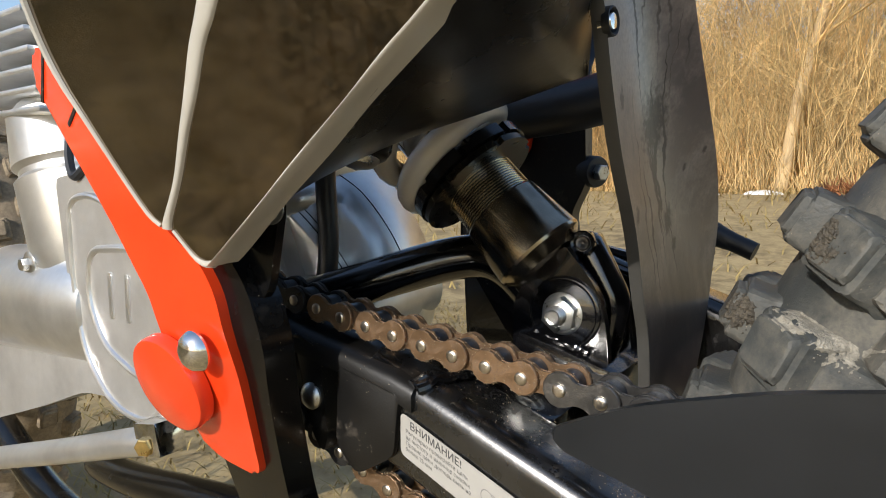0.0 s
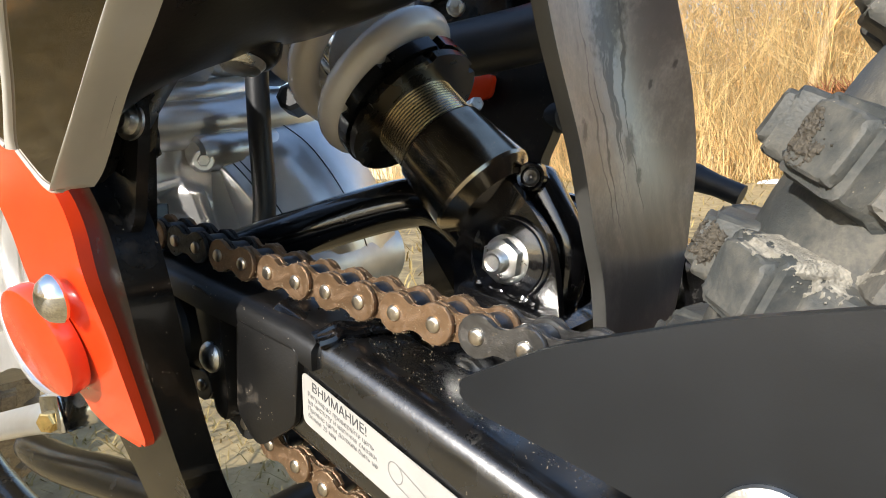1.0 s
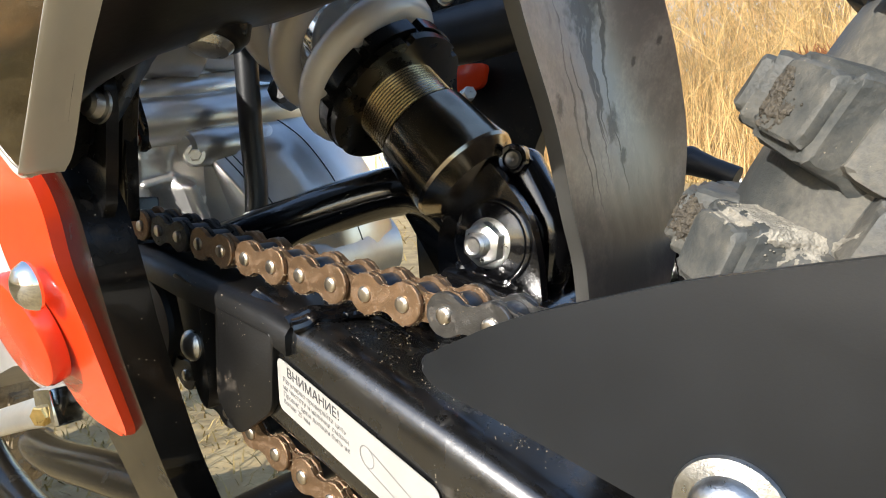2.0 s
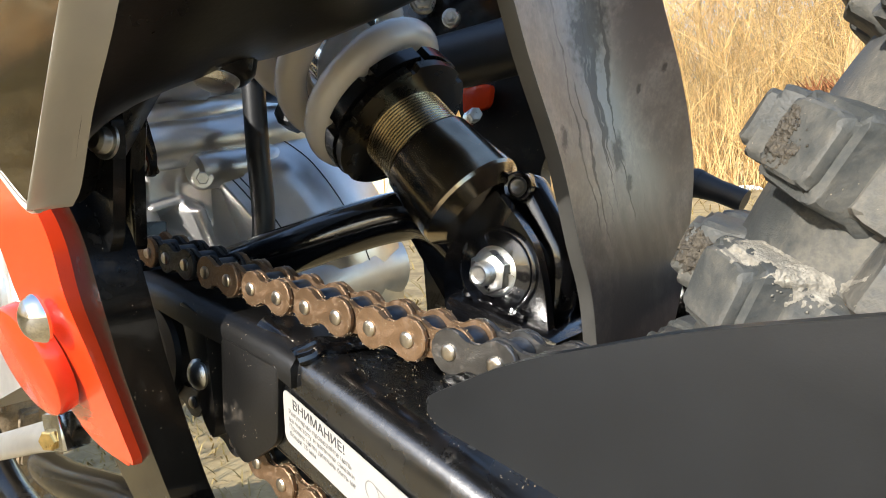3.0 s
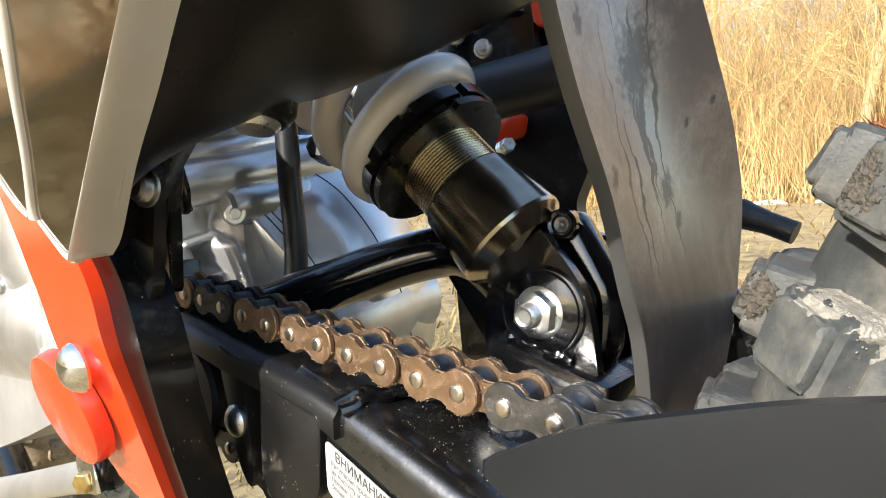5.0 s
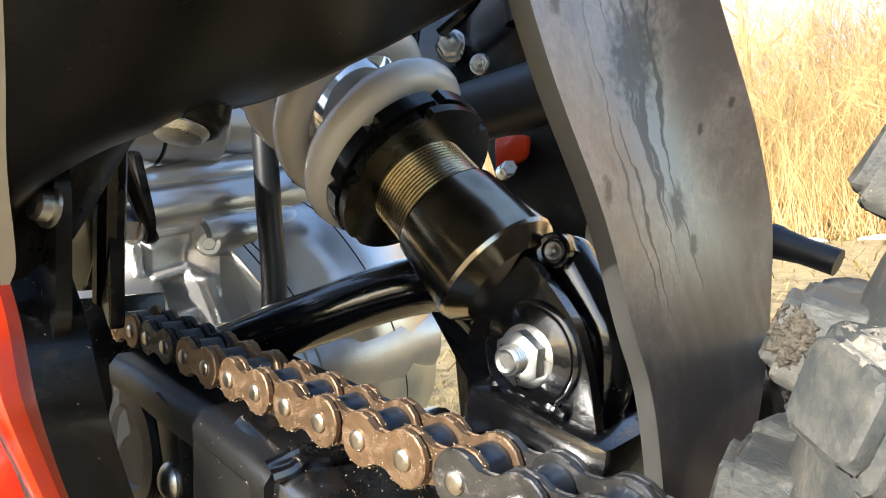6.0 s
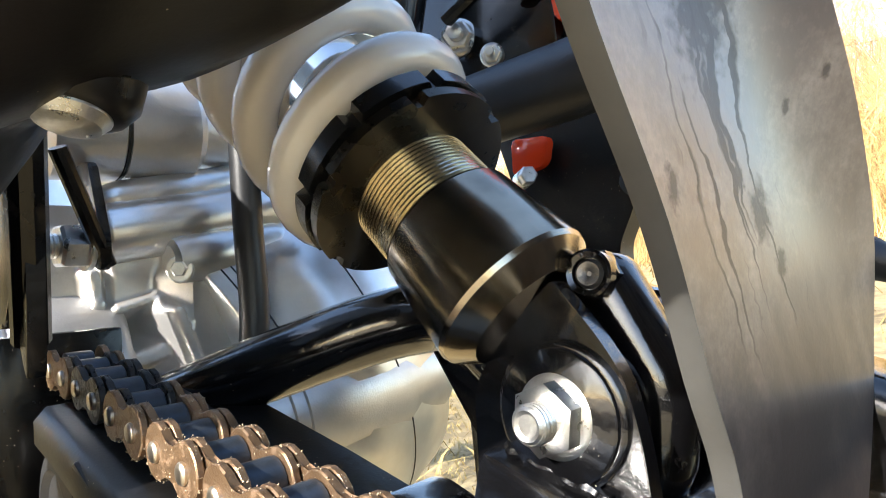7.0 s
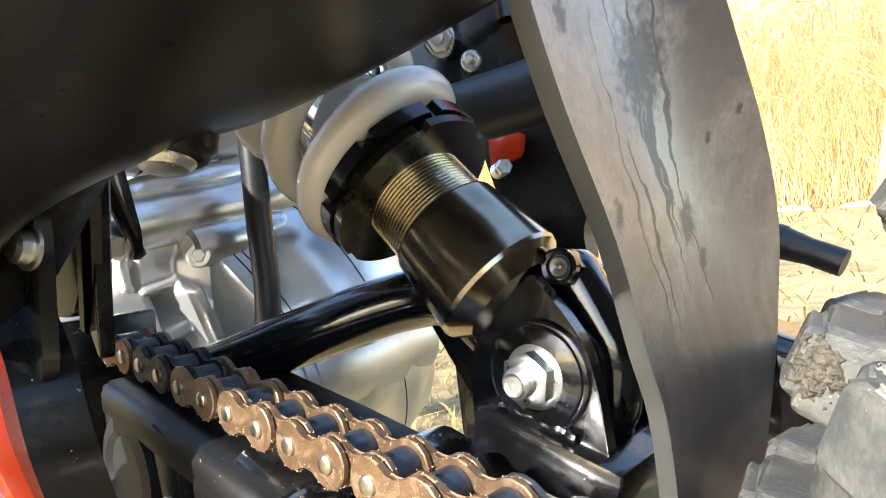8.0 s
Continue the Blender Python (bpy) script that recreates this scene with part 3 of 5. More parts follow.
    for row in range(3):
        pts = [(-0.1555 + 0.002 * row + 0.012 * k / 9 + rng.uniform(-0.0008, 0.0008), 0.199 + 0.034 * k / 9, 0.3862 + 0.0028 * min(1, k / 2) - 0.0007 * row - 0.002 * k / 9 + rng.uniform(-0.0005, 0.0005)) for k in range(10)]
        tube(bm, pts, [0.0013 + rng.uniform(0, 0.001) for k in range(10)], 8, 2)
    part("weld_bead", bm, M_BLACK_PAINT, arm, "lumpy black weld bead with sand in it")
    # chain slider at the front of the near beam
    bm = B()
    top = [(-0.266, 0.4085), (-0.245, 0.4055), (-0.222, 0.4005), (-0.19, 0.395), (-0.165, 0.390), (-0.154, 0.386)]
    cols = []
    for x, z in top:
        rear = 0.016 if x < -0.16 else 0.004
        cols.append([bm.verts.new(p) for p in ((x, 0.243, z - 0.004), (x, 0.240, z + 0.001), (x, 0.2, z), (x, 0.1965, z - 0.004), (x, 0.1965, z - 0.011), (x, 0.2, z - 0.011), (x, 0.2, z - 0.005), (x, 0.24, z - 0.004))])
    for a, b in zip(cols, cols[1:]):
        for k in range(8):
            bm.faces.new((a[k], a[(k + 1) % 8], b[(k + 1) % 8], b[k]))
    bm.faces.new(cols[0])
    bm.faces.new(cols[-1][::-1])
    slider = part("chain_slider", bm, M_BLACK_PLASTIC, arm, "worn black plastic chain slider", 60)
    bm = B()
    wing = [(-0.262, 0.4045), (-0.222, 0.3975), (-0.19, 0.392), (-0.160, 0.386), (-0.135, 0.379), (-0.118, 0.373)]
    rows = [[bm.verts.new((x, y, z + dz)) for y, dz in ((0.238, 0.0), (0.262 - 0.12 * max(0, x + 0.16), 0.0), (0.265 - 0.12 * max(0, x + 0.16), -0.004), (0.265 - 0.12 * max(0, x + 0.16), -0.022), (0.238, -0.022))] for x, z in wing]
    for a, b in zip(rows, rows[1:]):
        for k in range(5):
            bm.faces.new((a[k], a[(k + 1) % 5], b[(k + 1) % 5], b[k]))
    bm.faces.new(rows[0])
    bm.faces.new(rows[-1][::-1])
    part("slider_wing", bm, M_BLACK_PLASTIC, slider)
    bm = slab(B(), rounded([(-0.226, 0.3995), (-0.2075, 0.394), (-0.2035, 0.352), (-0.2065, 0.344), (-0.2135, 0.352)], [0.003, 0.002, 0.004, 0.003, 0.006]), side_place(0.1968), 0.03, 0.0012)
    part("slider_front", bm, M_BLACK_PLASTIC, slider)
    bm = slab(B(), rounded([(-0.1955, 0.3885), (-0.160, 0.381), (-0.1615, 0.374), (-0.1635, 0.3535), (-0.186, 0.339), (-0.1975, 0.352)], [0.003, 0.006, 0.003, 0.004, 0.006, 0.004]), side_place(0.1964), 0.003, 0.0008)
    part("slider_side", bm, M_BLACK_PLASTIC, slider)
    bm = round_y(B(), [(0, 0.0064), (0.001, 0.0064), (0.002, 0.0056), (0.0032, 0.0038), (0.0037, 0.002), (0.0038, 0.0005)], -0.2135, 0.3705, 0.1968)
    part("slider_bolt", bm, M_ZINC, slider, "domed bright bolt head")


build_swingarm()


# -- warning sticker on the swingarm
def build_sticker():
    ax, ay, az = Vector((1, BEAM_SPLAY, BEAM_SLOPE * 1.12)).normalized(), Vector((0, 0, 1)), None
    org = Vector((-0.1605, 0.1984, 0.374))
    nrm = Vector((-BEAM_SPLAY, -1, 0)).normalized()

    def place(u, v, w):
        return org + ax * u + ay * v + nrm * (0.0004 + w)
    st = part("warning_sticker", slab(B(), rounded([(0, 0), (0.078, 0), (0.078, -0.0185), (0, -0.0185)], 0.003), place, 0.0003), M_STICKER, bike, "white printed warning sticker on the swingarm")
    m = Matrix.Identity(4)
    yv = (ay - ax * ay.dot(ax) * 0.0)
    for r in range(3):
        m[r][0], m[r][1], m[r][2] = ax[r], yv[r], nrm[r]
    lines = (("ВНИМАНИЕ!", 0.0047, 0.0055, -0.0045, M_INK), ("Регулярно проверяйте цепь", 0.0025, 0.003, -0.0074, M_INK_PALE), ("на чистоту и наличие смазки", 0.0025, 0.003, -0.0100, M_INK_PALE),
             ("Провис цепи должен быть не", 0.0025, 0.003, -0.0126, M_INK_PALE), ("более 25 мм", 0.0025, 0.003, -0.0152, M_INK_PALE))
    for text, size, u, v, ink in lines:
        cu = bpy.data.curves.new("text_line", "FONT")
        cu.body, cu.size, cu.extrude = text, size, 0.00006
        cu.materials.append(ink)
        tmp = bpy.data.objects.new("text_line", cu)
        scene.collection.objects.link(tmp)
        bpy.context.view_layer.update()
        me = bpy.data.meshes.new_from_object(tmp.evaluated_get(bpy.context.evaluated_depsgraph_get()))
        bpy.data.objects.remove(tmp)
        ob = new("text_line", me)
        if not me.materials:
            me.materials.append(ink)
        me.transform(Matrix.Translation(place(u, v, 0.0004)) @ m)
        ob.parent = st
    for u, v, r in ((0.047, -0.0085, 0.0034), (0.068, -0.0125, 0.0026)):
        bm = B()
        n = 24
        a = [bm.verts.new(place(u + r * math.cos(6.2832 * k / n), v + r * math.sin(6.2832 * k / n), 0.00045)) for k in range(n)]
        b = [bm.verts.new(place(u + (r - 0.00035) * math.cos(6.2832 * k / n), v + (r - 0.00035) * math.sin(6.2832 * k / n), 0.00045)) for k in range(n)]
        for k in range(n):
            bm.faces.new((a[k], a[(k + 1) % n], b[(k + 1) % n], b[k]))
        part("printed_circle", bm, M_INK_PALE, st)
    for (u0, v0), (u1, v1) in (((0.049, -0.0055), (0.069, -0.0100)), ((0.047, -0.012), (0.067, -0.0152))):
        d = Vector((u1 - u0, v1 - v0)).normalized() * 0.00018
        bm = B()
        bm.faces.new([bm.verts.new(place(u, v, 0.00045)) for u, v in ((u0 + d.y, v0 - d.x), (u1 + d.y, v1 - d.x), (u1 - d.y, v1 + d.x), (u0 - d.y, v0 + d.x))])
        part("printed_line", bm, M_INK_PALE, st)


build_sticker()

# -- shock absorber
EYE_X, EYE_Z, SHOCK_ANGLE = -0.121, 0.408, 45.5
SHOCK_DIR = Vector((-math.sin(radians(SHOCK_ANGLE)), 0, math.cos(radians(SHOCK_ANGLE))))
SHOCK_AXIS = Vector((-math.sin(radians(44.8)), -0.0525, math.cos(radians(44.8)))).normalized()
SHOCK_M = frame_of(SHOCK_AXIS, (-0.116, 0.283, 0.4136))


def on_shock(s, side):
    """A point in the bike's side plane: s along the damper, side across it towards the rear."""
    return (EYE_X + SHOCK_DIR.x * s + SHOCK_DIR.z * side, EYE_Z + SHOCK_DIR.z * s - SHOCK_DIR.x * side)


def notched_ring(bm, s0, s1, r, inner, notch, count, m, phase=0.0, n=120):
    low, high, lin, hin = [], [], [], []
    for k in range(n):
        a = 2 * math.pi * k / n
        cut = ((k / n * count + phase) % 1.0) < 0.13
        rr = r - notch if cut else r
        c, s_ = math.cos(a), math.sin(a)
        low.append(bm.verts.new(m @ Vector((rr * c, rr * s_, s0))))
        high.append(bm.verts.new(m @ Vector((rr * c, rr * s_, s1))))
        lin.append(bm.verts.new(m @ Vector((inner * c, inner * s_, s0))))
        hin.append(bm.verts.new(m @ Vector((inner * c, inner * s_, s1))))
    for k in range(n):
        j = (k + 1) % n
        for a, b in ((low, high), (lin, low), (high, hin), (hin, lin)):
            bm.faces.new((a[k], a[j], b[j], b[k]))
    return bm


def build_shock():
    bm = lathe(B(), [(0.0240, 0.012), (0.0242, 0.0180), (0.0296, 0.0241), (0.0311, 0.0247), (0.0600, 0.0219), (0.0608, 0.0215), (0.0612, 0.0208), (0.0612, 0.0190)], SHOCK_M, 72)
    shock = part("shock_absorber", bm, M_ANODISED, bike, "rear shock absorber with glossy black anodised lower body", 20)
    bm = lathe(B(), [(0.060, 0.0191), (0.082, 0.0191)], SHOCK_M, 64)
    part("sleeve_core", bm, M_COLLAR, shock)
    bm = threads(B(), 0.0202, 0.0610, 0.0795, 0.00142, 0.0017, SHOCK_M, 72)
    part("threaded_sleeve", bm, M_THREAD, shock, "fine metal thread with golden sheen")
    part("locking_ring", notched_ring(B(), 0.0790, 0.0825, 0.0335, 0.0185, 0.0025, 6, SHOCK_M, 0.1), M_RING, shock, "flat black notched locking ring")
    part("adjusting_ring", notched_ring(B(), 0.0840, 0.0900, 0.0345, 0.0195, 0.0025, 8, SHOCK_M, 0.45), M_COLLAR, shock, "black notched spring adjusting ring")
    bm = lathe(B(), [(0.0805, 0.0200), (0.1, 0.0200), (0.26, 0.0200), (0.262, 0.016)], SHOCK_M, 48)
    part("damper_tube", bm, M_CHROME, shock, "bright damper tube")
    bm = B()
    pitch, turns, rc, rw = 0.0285, 6.2, 0.0318, 0.0071
    n = int(turns * 30)
    pts = []
    across = SHOCK_AXIS.cross(Vector((0, -1, 0))).normalized() * -1.0
    near = SHOCK_AXIS.cross(across).normalized()
    near = near if near.y < 0 else -near
    for k in range(n + 1):
        t = k / 30
        rise = pitch * max(0.0, t - 0.55) + 0.004 * min(t, 0.55)
        a = 2 * math.pi * t + SPRING_PHASE
        pts.append(SHOCK_M.translation + SHOCK_AXIS * (0.0960 + rise) + rc * (math.cos(a) * across + math.sin(a) * near))
    tube(bm, pts, rw, 16, 1)
    part("coil_spring", bm, M_SPRING, shock, "thick cream-white painted coil spring")
    # lower eye with flats
    out = hull2([(EYE_X, EYE_Z, 0.017), (*on_shock(0.0275, 0.015), 0.0), (*on_shock(0.0275, -0.015), 0.0)])
    part("lower_eye", slab(B(), out, side_place(0.2806), 0.02, 0.0006), M_BLACK_PAINT, shock)
    part("link_arm", pillow(B(), [(-0.1178, 0.4380, 0.0086), (-0.1172, 0.4105, 0.0212), (-0.1185, 0.398, 0.0205)], side_place(0.2875), 0.018, 0.0078), M_BLACK_PAINT, shock, "rounded glossy black link arm")
    # pivot bolt
    bm = round_y(B(), [(0, 0.0182), (0.0012, 0.0182), (0.0016, 0.0176), (0.0017, 0.0168), (0.0026, 0.0166), (0.0030, 0.0160)], EYE_X, EYE_Z, 0.2755)
    part("washer", bm, M_BLACK_PAINT, shock)
    m = frame_of((0, -1, 0), (EYE_X, 0.2744, EYE_Z)) @ Matrix.Rotation(radians(22), 4, "Z")
    bm = B()
    lathe(bm, [(0, 0.0108), (0.0018, 0.0106), (0.0026, 0.0092)], m, 36)
    hexagon(bm, 0.0155, 0.0018, 0.0078, m)
    nut = part("flange_nut", bm, M_ZINC, shock, "bright zinc-plated flange nut")
    bm = threads(B(), 0.0049, 0.0074, 0.0122, 0.0012, 0.0005, m, 28)
    lathe(bm, [(0.0121, 0.0044), (0.0128, 0.0036), (0.0122, 0.0026), (0.0120, 0.0005)], m, 28)
    part("bolt_end", bm, M_ZINC, nut)
    # locknut at the corner of the link arm
    m = frame_of((0.15, -1, 0.12), (-0.1175, 0.2915, 0.4405))
    bm = B()
    hexagon(bm, 0.0118, 0.0, 0.0052, m)
    lathe(bm, [(0.005, 0.0064), (0.0078, 0.0062), (0.0082, 0.0055), (0.0076, 0.0042), (0.006, 0.0040)], m, 32)
    lock = part("locknut", bm, M_BLACK_PAINT, shock, "black self-locking nut with bright bolt tip")
    bm = lathe(B(), [(0.004, 0.0038), (0.0068, 0.0038), (0.0075, 0.0030), (0.0072, 0.0014), (0.0066, 0.0006)], m, 24)
    part("bolt_tip", bm, M_CHAIN_GREY, lock)


SPRING_PHASE = radians(-80)
build_shock()


# -- drive chain
PITCH, CHAIN_Y = 0.015875, 0.2134


def chain_upper(u):
    """Height of the upper run at u metres ahead of the reference pin."""
    return 0.3932 + 0.095 * u + 0.19 * max(0, u) ** 2 - (0.9 * max(0, u - 0.155) ** 2)


def plate_outline(r, waist, n=9):
    h = PITCH / 2
    pts = []
    for sx in (1, -1):
        for k in range(n + 1):
            a = radians(-118 + 236 * k / n) if sx > 0 else radians(62 + 236 * k / n)
            pts.append((sx * h + r * math.cos(a), r * math.sin(a)))
        s = 1 if sx > 0 else -1
        pts += [(s * 0.0022, s * waist * 1.06), (0, s * waist), (-s * 0.0022, s * waist * 1.06)]
    return pts


def piece(name, me, parent, m, label=""):
    ob = new(name, me)
    ob.parent = parent
    ob.matrix_parent_inverse = parent.matrix_world.inverted()
    ob.matrix_basis = m
    if label:
        tagged(ob, label)
    return ob


def build_chain():
    def plate_mesh(name, r, waist, thick, material):
        bm = slab(B(), plate_outline(r, waist), lambda u, v, w: Vector((u, w - thick / 2, v)), thick, 0.00035, 1)
        ob = part(name, bm, material)
        me = ob.data
        bpy.data.objects.remove(ob)
        return me
    outer = {m_: plate_mesh("outer_plate", 0.0069, 0.0037, 0.002, m_) for m_ in (M_CHAIN_BROWN, M_CHAIN_GREY, M_CHAIN_SHADED)}
    inner = {m_: plate_mesh("inner_plate", 0.0070, 0.0040, 0.002, m_) for m_ in (M_CHAIN_BROWN, M_CHAIN_GREY, M_CHAIN_SHADED)}
    ob = part("pin", lathe(B(), [(-0.0101, 0.0014), (-0.0099, 0.0022), (-0.0095, 0.0026), (0.0095, 0.0026), (0.0099, 0.0022), (0.0101, 0.0014)], frame_of((0, 1, 0)), 14), M_PIN)
    pin = ob.data
    bpy.data.objects.remove(ob)
    # the paths: points of the upper and of the lower run
    def follow(start, height, count, sign):
        pts, x = [], start
        for k in range(count):
            pts.append(Vector((x, CHAIN_Y, height(x))))
            slope = (height(x + sign * 1e-3) - height(x)) / 1e-3
            x += sign * PITCH / math.sqrt(1 + slope * slope)
        return pts
    up = lambda x: chain_upper(-0.0755 - x)
    low = lambda x: 0.337 - 0.33 * (x + 0.189) + 0.35 * (x + 0.189) ** 2
    ahead = follow(-0.0755, up, 14, -1)
    behind = follow(-0.0755, up, 22, 1)[1:]
    lower = follow(-0.189, low, 7, -1)[::-1] + follow(-0.189, low, 26, 1)[1:]
    runs = [(ahead, 0, "up"), (behind, 0, "back"), (lower, 1, "low")]
    chain = new("drive_chain")
    chain.empty_display_size = 0.01
    chain.parent = bike
    chain.matrix_parent_inverse = bike.matrix_world.inverted()
    tagged(chain, "dusty brown steel drive chain with blued rollers")
    ob = part("roller", lathe(B(), [(-0.0043, 0.0050), (-0.0041, 0.0053), (0.0041, 0.0053), (0.0043, 0.0050)], frame_of((0, 1, 0)), 16), M_ROLLER)
    roller = ob.data
    bpy.data.objects.remove(ob)
    for pts, shift, run in runs:
        for p in pts:
            piece("pin", pin, chain, Matrix.Translation(p))
            piece("roller", roller, chain, Matrix.Translation(p))
    grain_rng = random.Random(31)
    gv, gf = [], []

    def grain(p, r):
        """One angular grain of sand."""
        base = len(gv)
        for d in ((1, 0, 0), (-1, 0, 0), (0, 1, 0), (0, -1, 0), (0, 0, 1), (0, 0, -1)):
            gv.append(p + Vector(d) * r * grain_rng.uniform(0.6, 1.3))
        for a, b, c in ((0, 2, 4), (2, 1, 4), (1, 3, 4), (3, 0, 4), (2, 0, 5), (1, 2, 5), (3, 1, 5), (0, 3, 5)):
            gf.append((base + a, base + b, base + c))

    def sprinkle(m, outline, off, count):
        """Grains round the edges of a plate, more on its upper edge."""
        for _ in range(count):
            p = grain_rng.choice(outline)
            if p[1] < 0 and grain_rng.random() < 0.6:
                p = (p[0], -p[1])
            f = grain_rng.uniform(0.97, 1.02) if grain_rng.random() < 0.75 else grain_rng.uniform(0.6, 1.0)
            y = off + grain_rng.choice((-1, 1)) * 0.001 if f < 0.97 else off + grain_rng.uniform(-0.001, 0.001)
            grain(m @ Vector((p[0] * f + grain_rng.gauss(0, 0.0005), y, p[1] * f)), grain_rng.uniform(0.00010, 0.00030))

    def link(a, b, k, is_outer, material):
        d = b - a
        m = Matrix.Translation((a + b) / 2) @ Matrix.Rotation(-math.atan2(d.z, d.x), 4, "Y")
        meshes, off = (outer, 0.0078) if is_outer else (inner, 0.0054)
        for side in (-1, 1):
            piece("outer_plate" if is_outer else "inner_plate", meshes[material], chain, m @ Matrix.Translation((0, side * off, 0)))
            if k < 14 and material is M_CHAIN_BROWN:
                sprinkle(m, plate_outline(0.0070, 0.0038) if is_outer else plate_outline(0.0071, 0.0041), side * off, 140)
    for k in range(len(ahead) - 1):
        # links 9 to 11 have the shadow stripe painted into their colour
        link(ahead[k], ahead[k + 1], k, k % 2 == 0, M_CHAIN_GREY if k == 0 else M_CHAIN_SHADED if k in (9, 10, 11) else M_CHAIN_BROWN)
    full = [ahead[0]] + behind
    for k in range(len(full) - 1):
        link(full[k], full[k + 1], k, k % 2 == 1, M_CHAIN_GREY)
    for k in range(len(lower) - 1):
        link(lower[k], lower[k + 1], k, k % 2 == 0, M_CHAIN_GREY if k < 6 else M_CHAIN_BROWN)
    # sand that fell on the arm under the chain
    for _ in range(170):
        x, y = grain_rng.uniform(-0.155, -0.06), grain_rng.uniform(0.205, 0.236)
        grain(Vector((x, y, beam_top(x) + 0.0001)), grain_rng.uniform(0.00012, 0.0003))
    grit = new("grit", mesh_of("grit", gv, gf, M_GRIT))
    grit.parent = chain
    tagged(grit, "pale sand grains stuck to the oily links", kind="stuff")


# -- chain guard
def build_chain_guard():
    outline = rounded([(-0.088, 0.3865), (-0.060, 0.4005), (-0.02, 0.4125), (0.03, 0.4225), (0.12, 0.425), (0.2, 0.41), (0.2, 0.33), (0.08, 0.335), (-0.015, 0.3625), (-0.055, 0.3735), (-0.083, 0.3805)],
                      [0.004, 0.01, 0.01, 0.01, 0.02, 0.01, 0.01, 0.01, 0.01, 0.01, 0.006], 5)
    bm = slab(B(), outline, side_place(0.1875), 0.004, 0.0018, 3)
    guard = part("chain_guard", bm, M_GUARD, bike, "matt dark grey plastic chain guard")
    # the inward lip along the upper edge
    bm = B()
    pts = [(-0.084, 0.3878), (-0.072, 0.394), (-0.060, 0.3995), (-0.04, 0.4061), (-0.02, 0.412), (0.005, 0.4172), (0.03, 0.422), (0.075, 0.4248), (0.12, 0.4246), (0.19, 0.412)]
    rows = [[bm.verts.new((x, y, z + dz)) for y, dz in ((0.1895, -0.0008), (0.1915, -0.0014), (0.2, -0.004), (0.2, -0.006), (0.1915, -0.0036), (0.1895, -0.0034))] for x, z in pts]
    for a, b in zip(rows, rows[1:]):
        for k in range(6):
            bm.faces.new((a[k], a[(k + 1) % 6], b[(k + 1) % 6], b[k]))
    bm.faces.new(rows[0])
    bm.faces.new(rows[-1][::-1])
    part("guard_lip", bm, M_GUARD, guard)
    m = frame_of((0, -1, 0), (-0.0105, 0.1875, 0.3695))
    bm = lathe(B(), [(0, 0.0105), (0.0008, 0.0108), (0.0016, 0.0104), (0.0024, 0.0074), (0.0042, 0.0068), (0.0058, 0.0048), (0.006, 0.0030)], m, 36)
    bolt = part("guard_bolt", bm, M_ZINC, guard, "bright zinc flange bolt")
    bm = hexagon(B(), 0.0052, 0.0056, 0.0066, m)
    part("hex_socket", bm, M_CHROME, bolt)


# -- mud flap
HOLE = Vector((-0.0795, 0.2165, 0.5265))


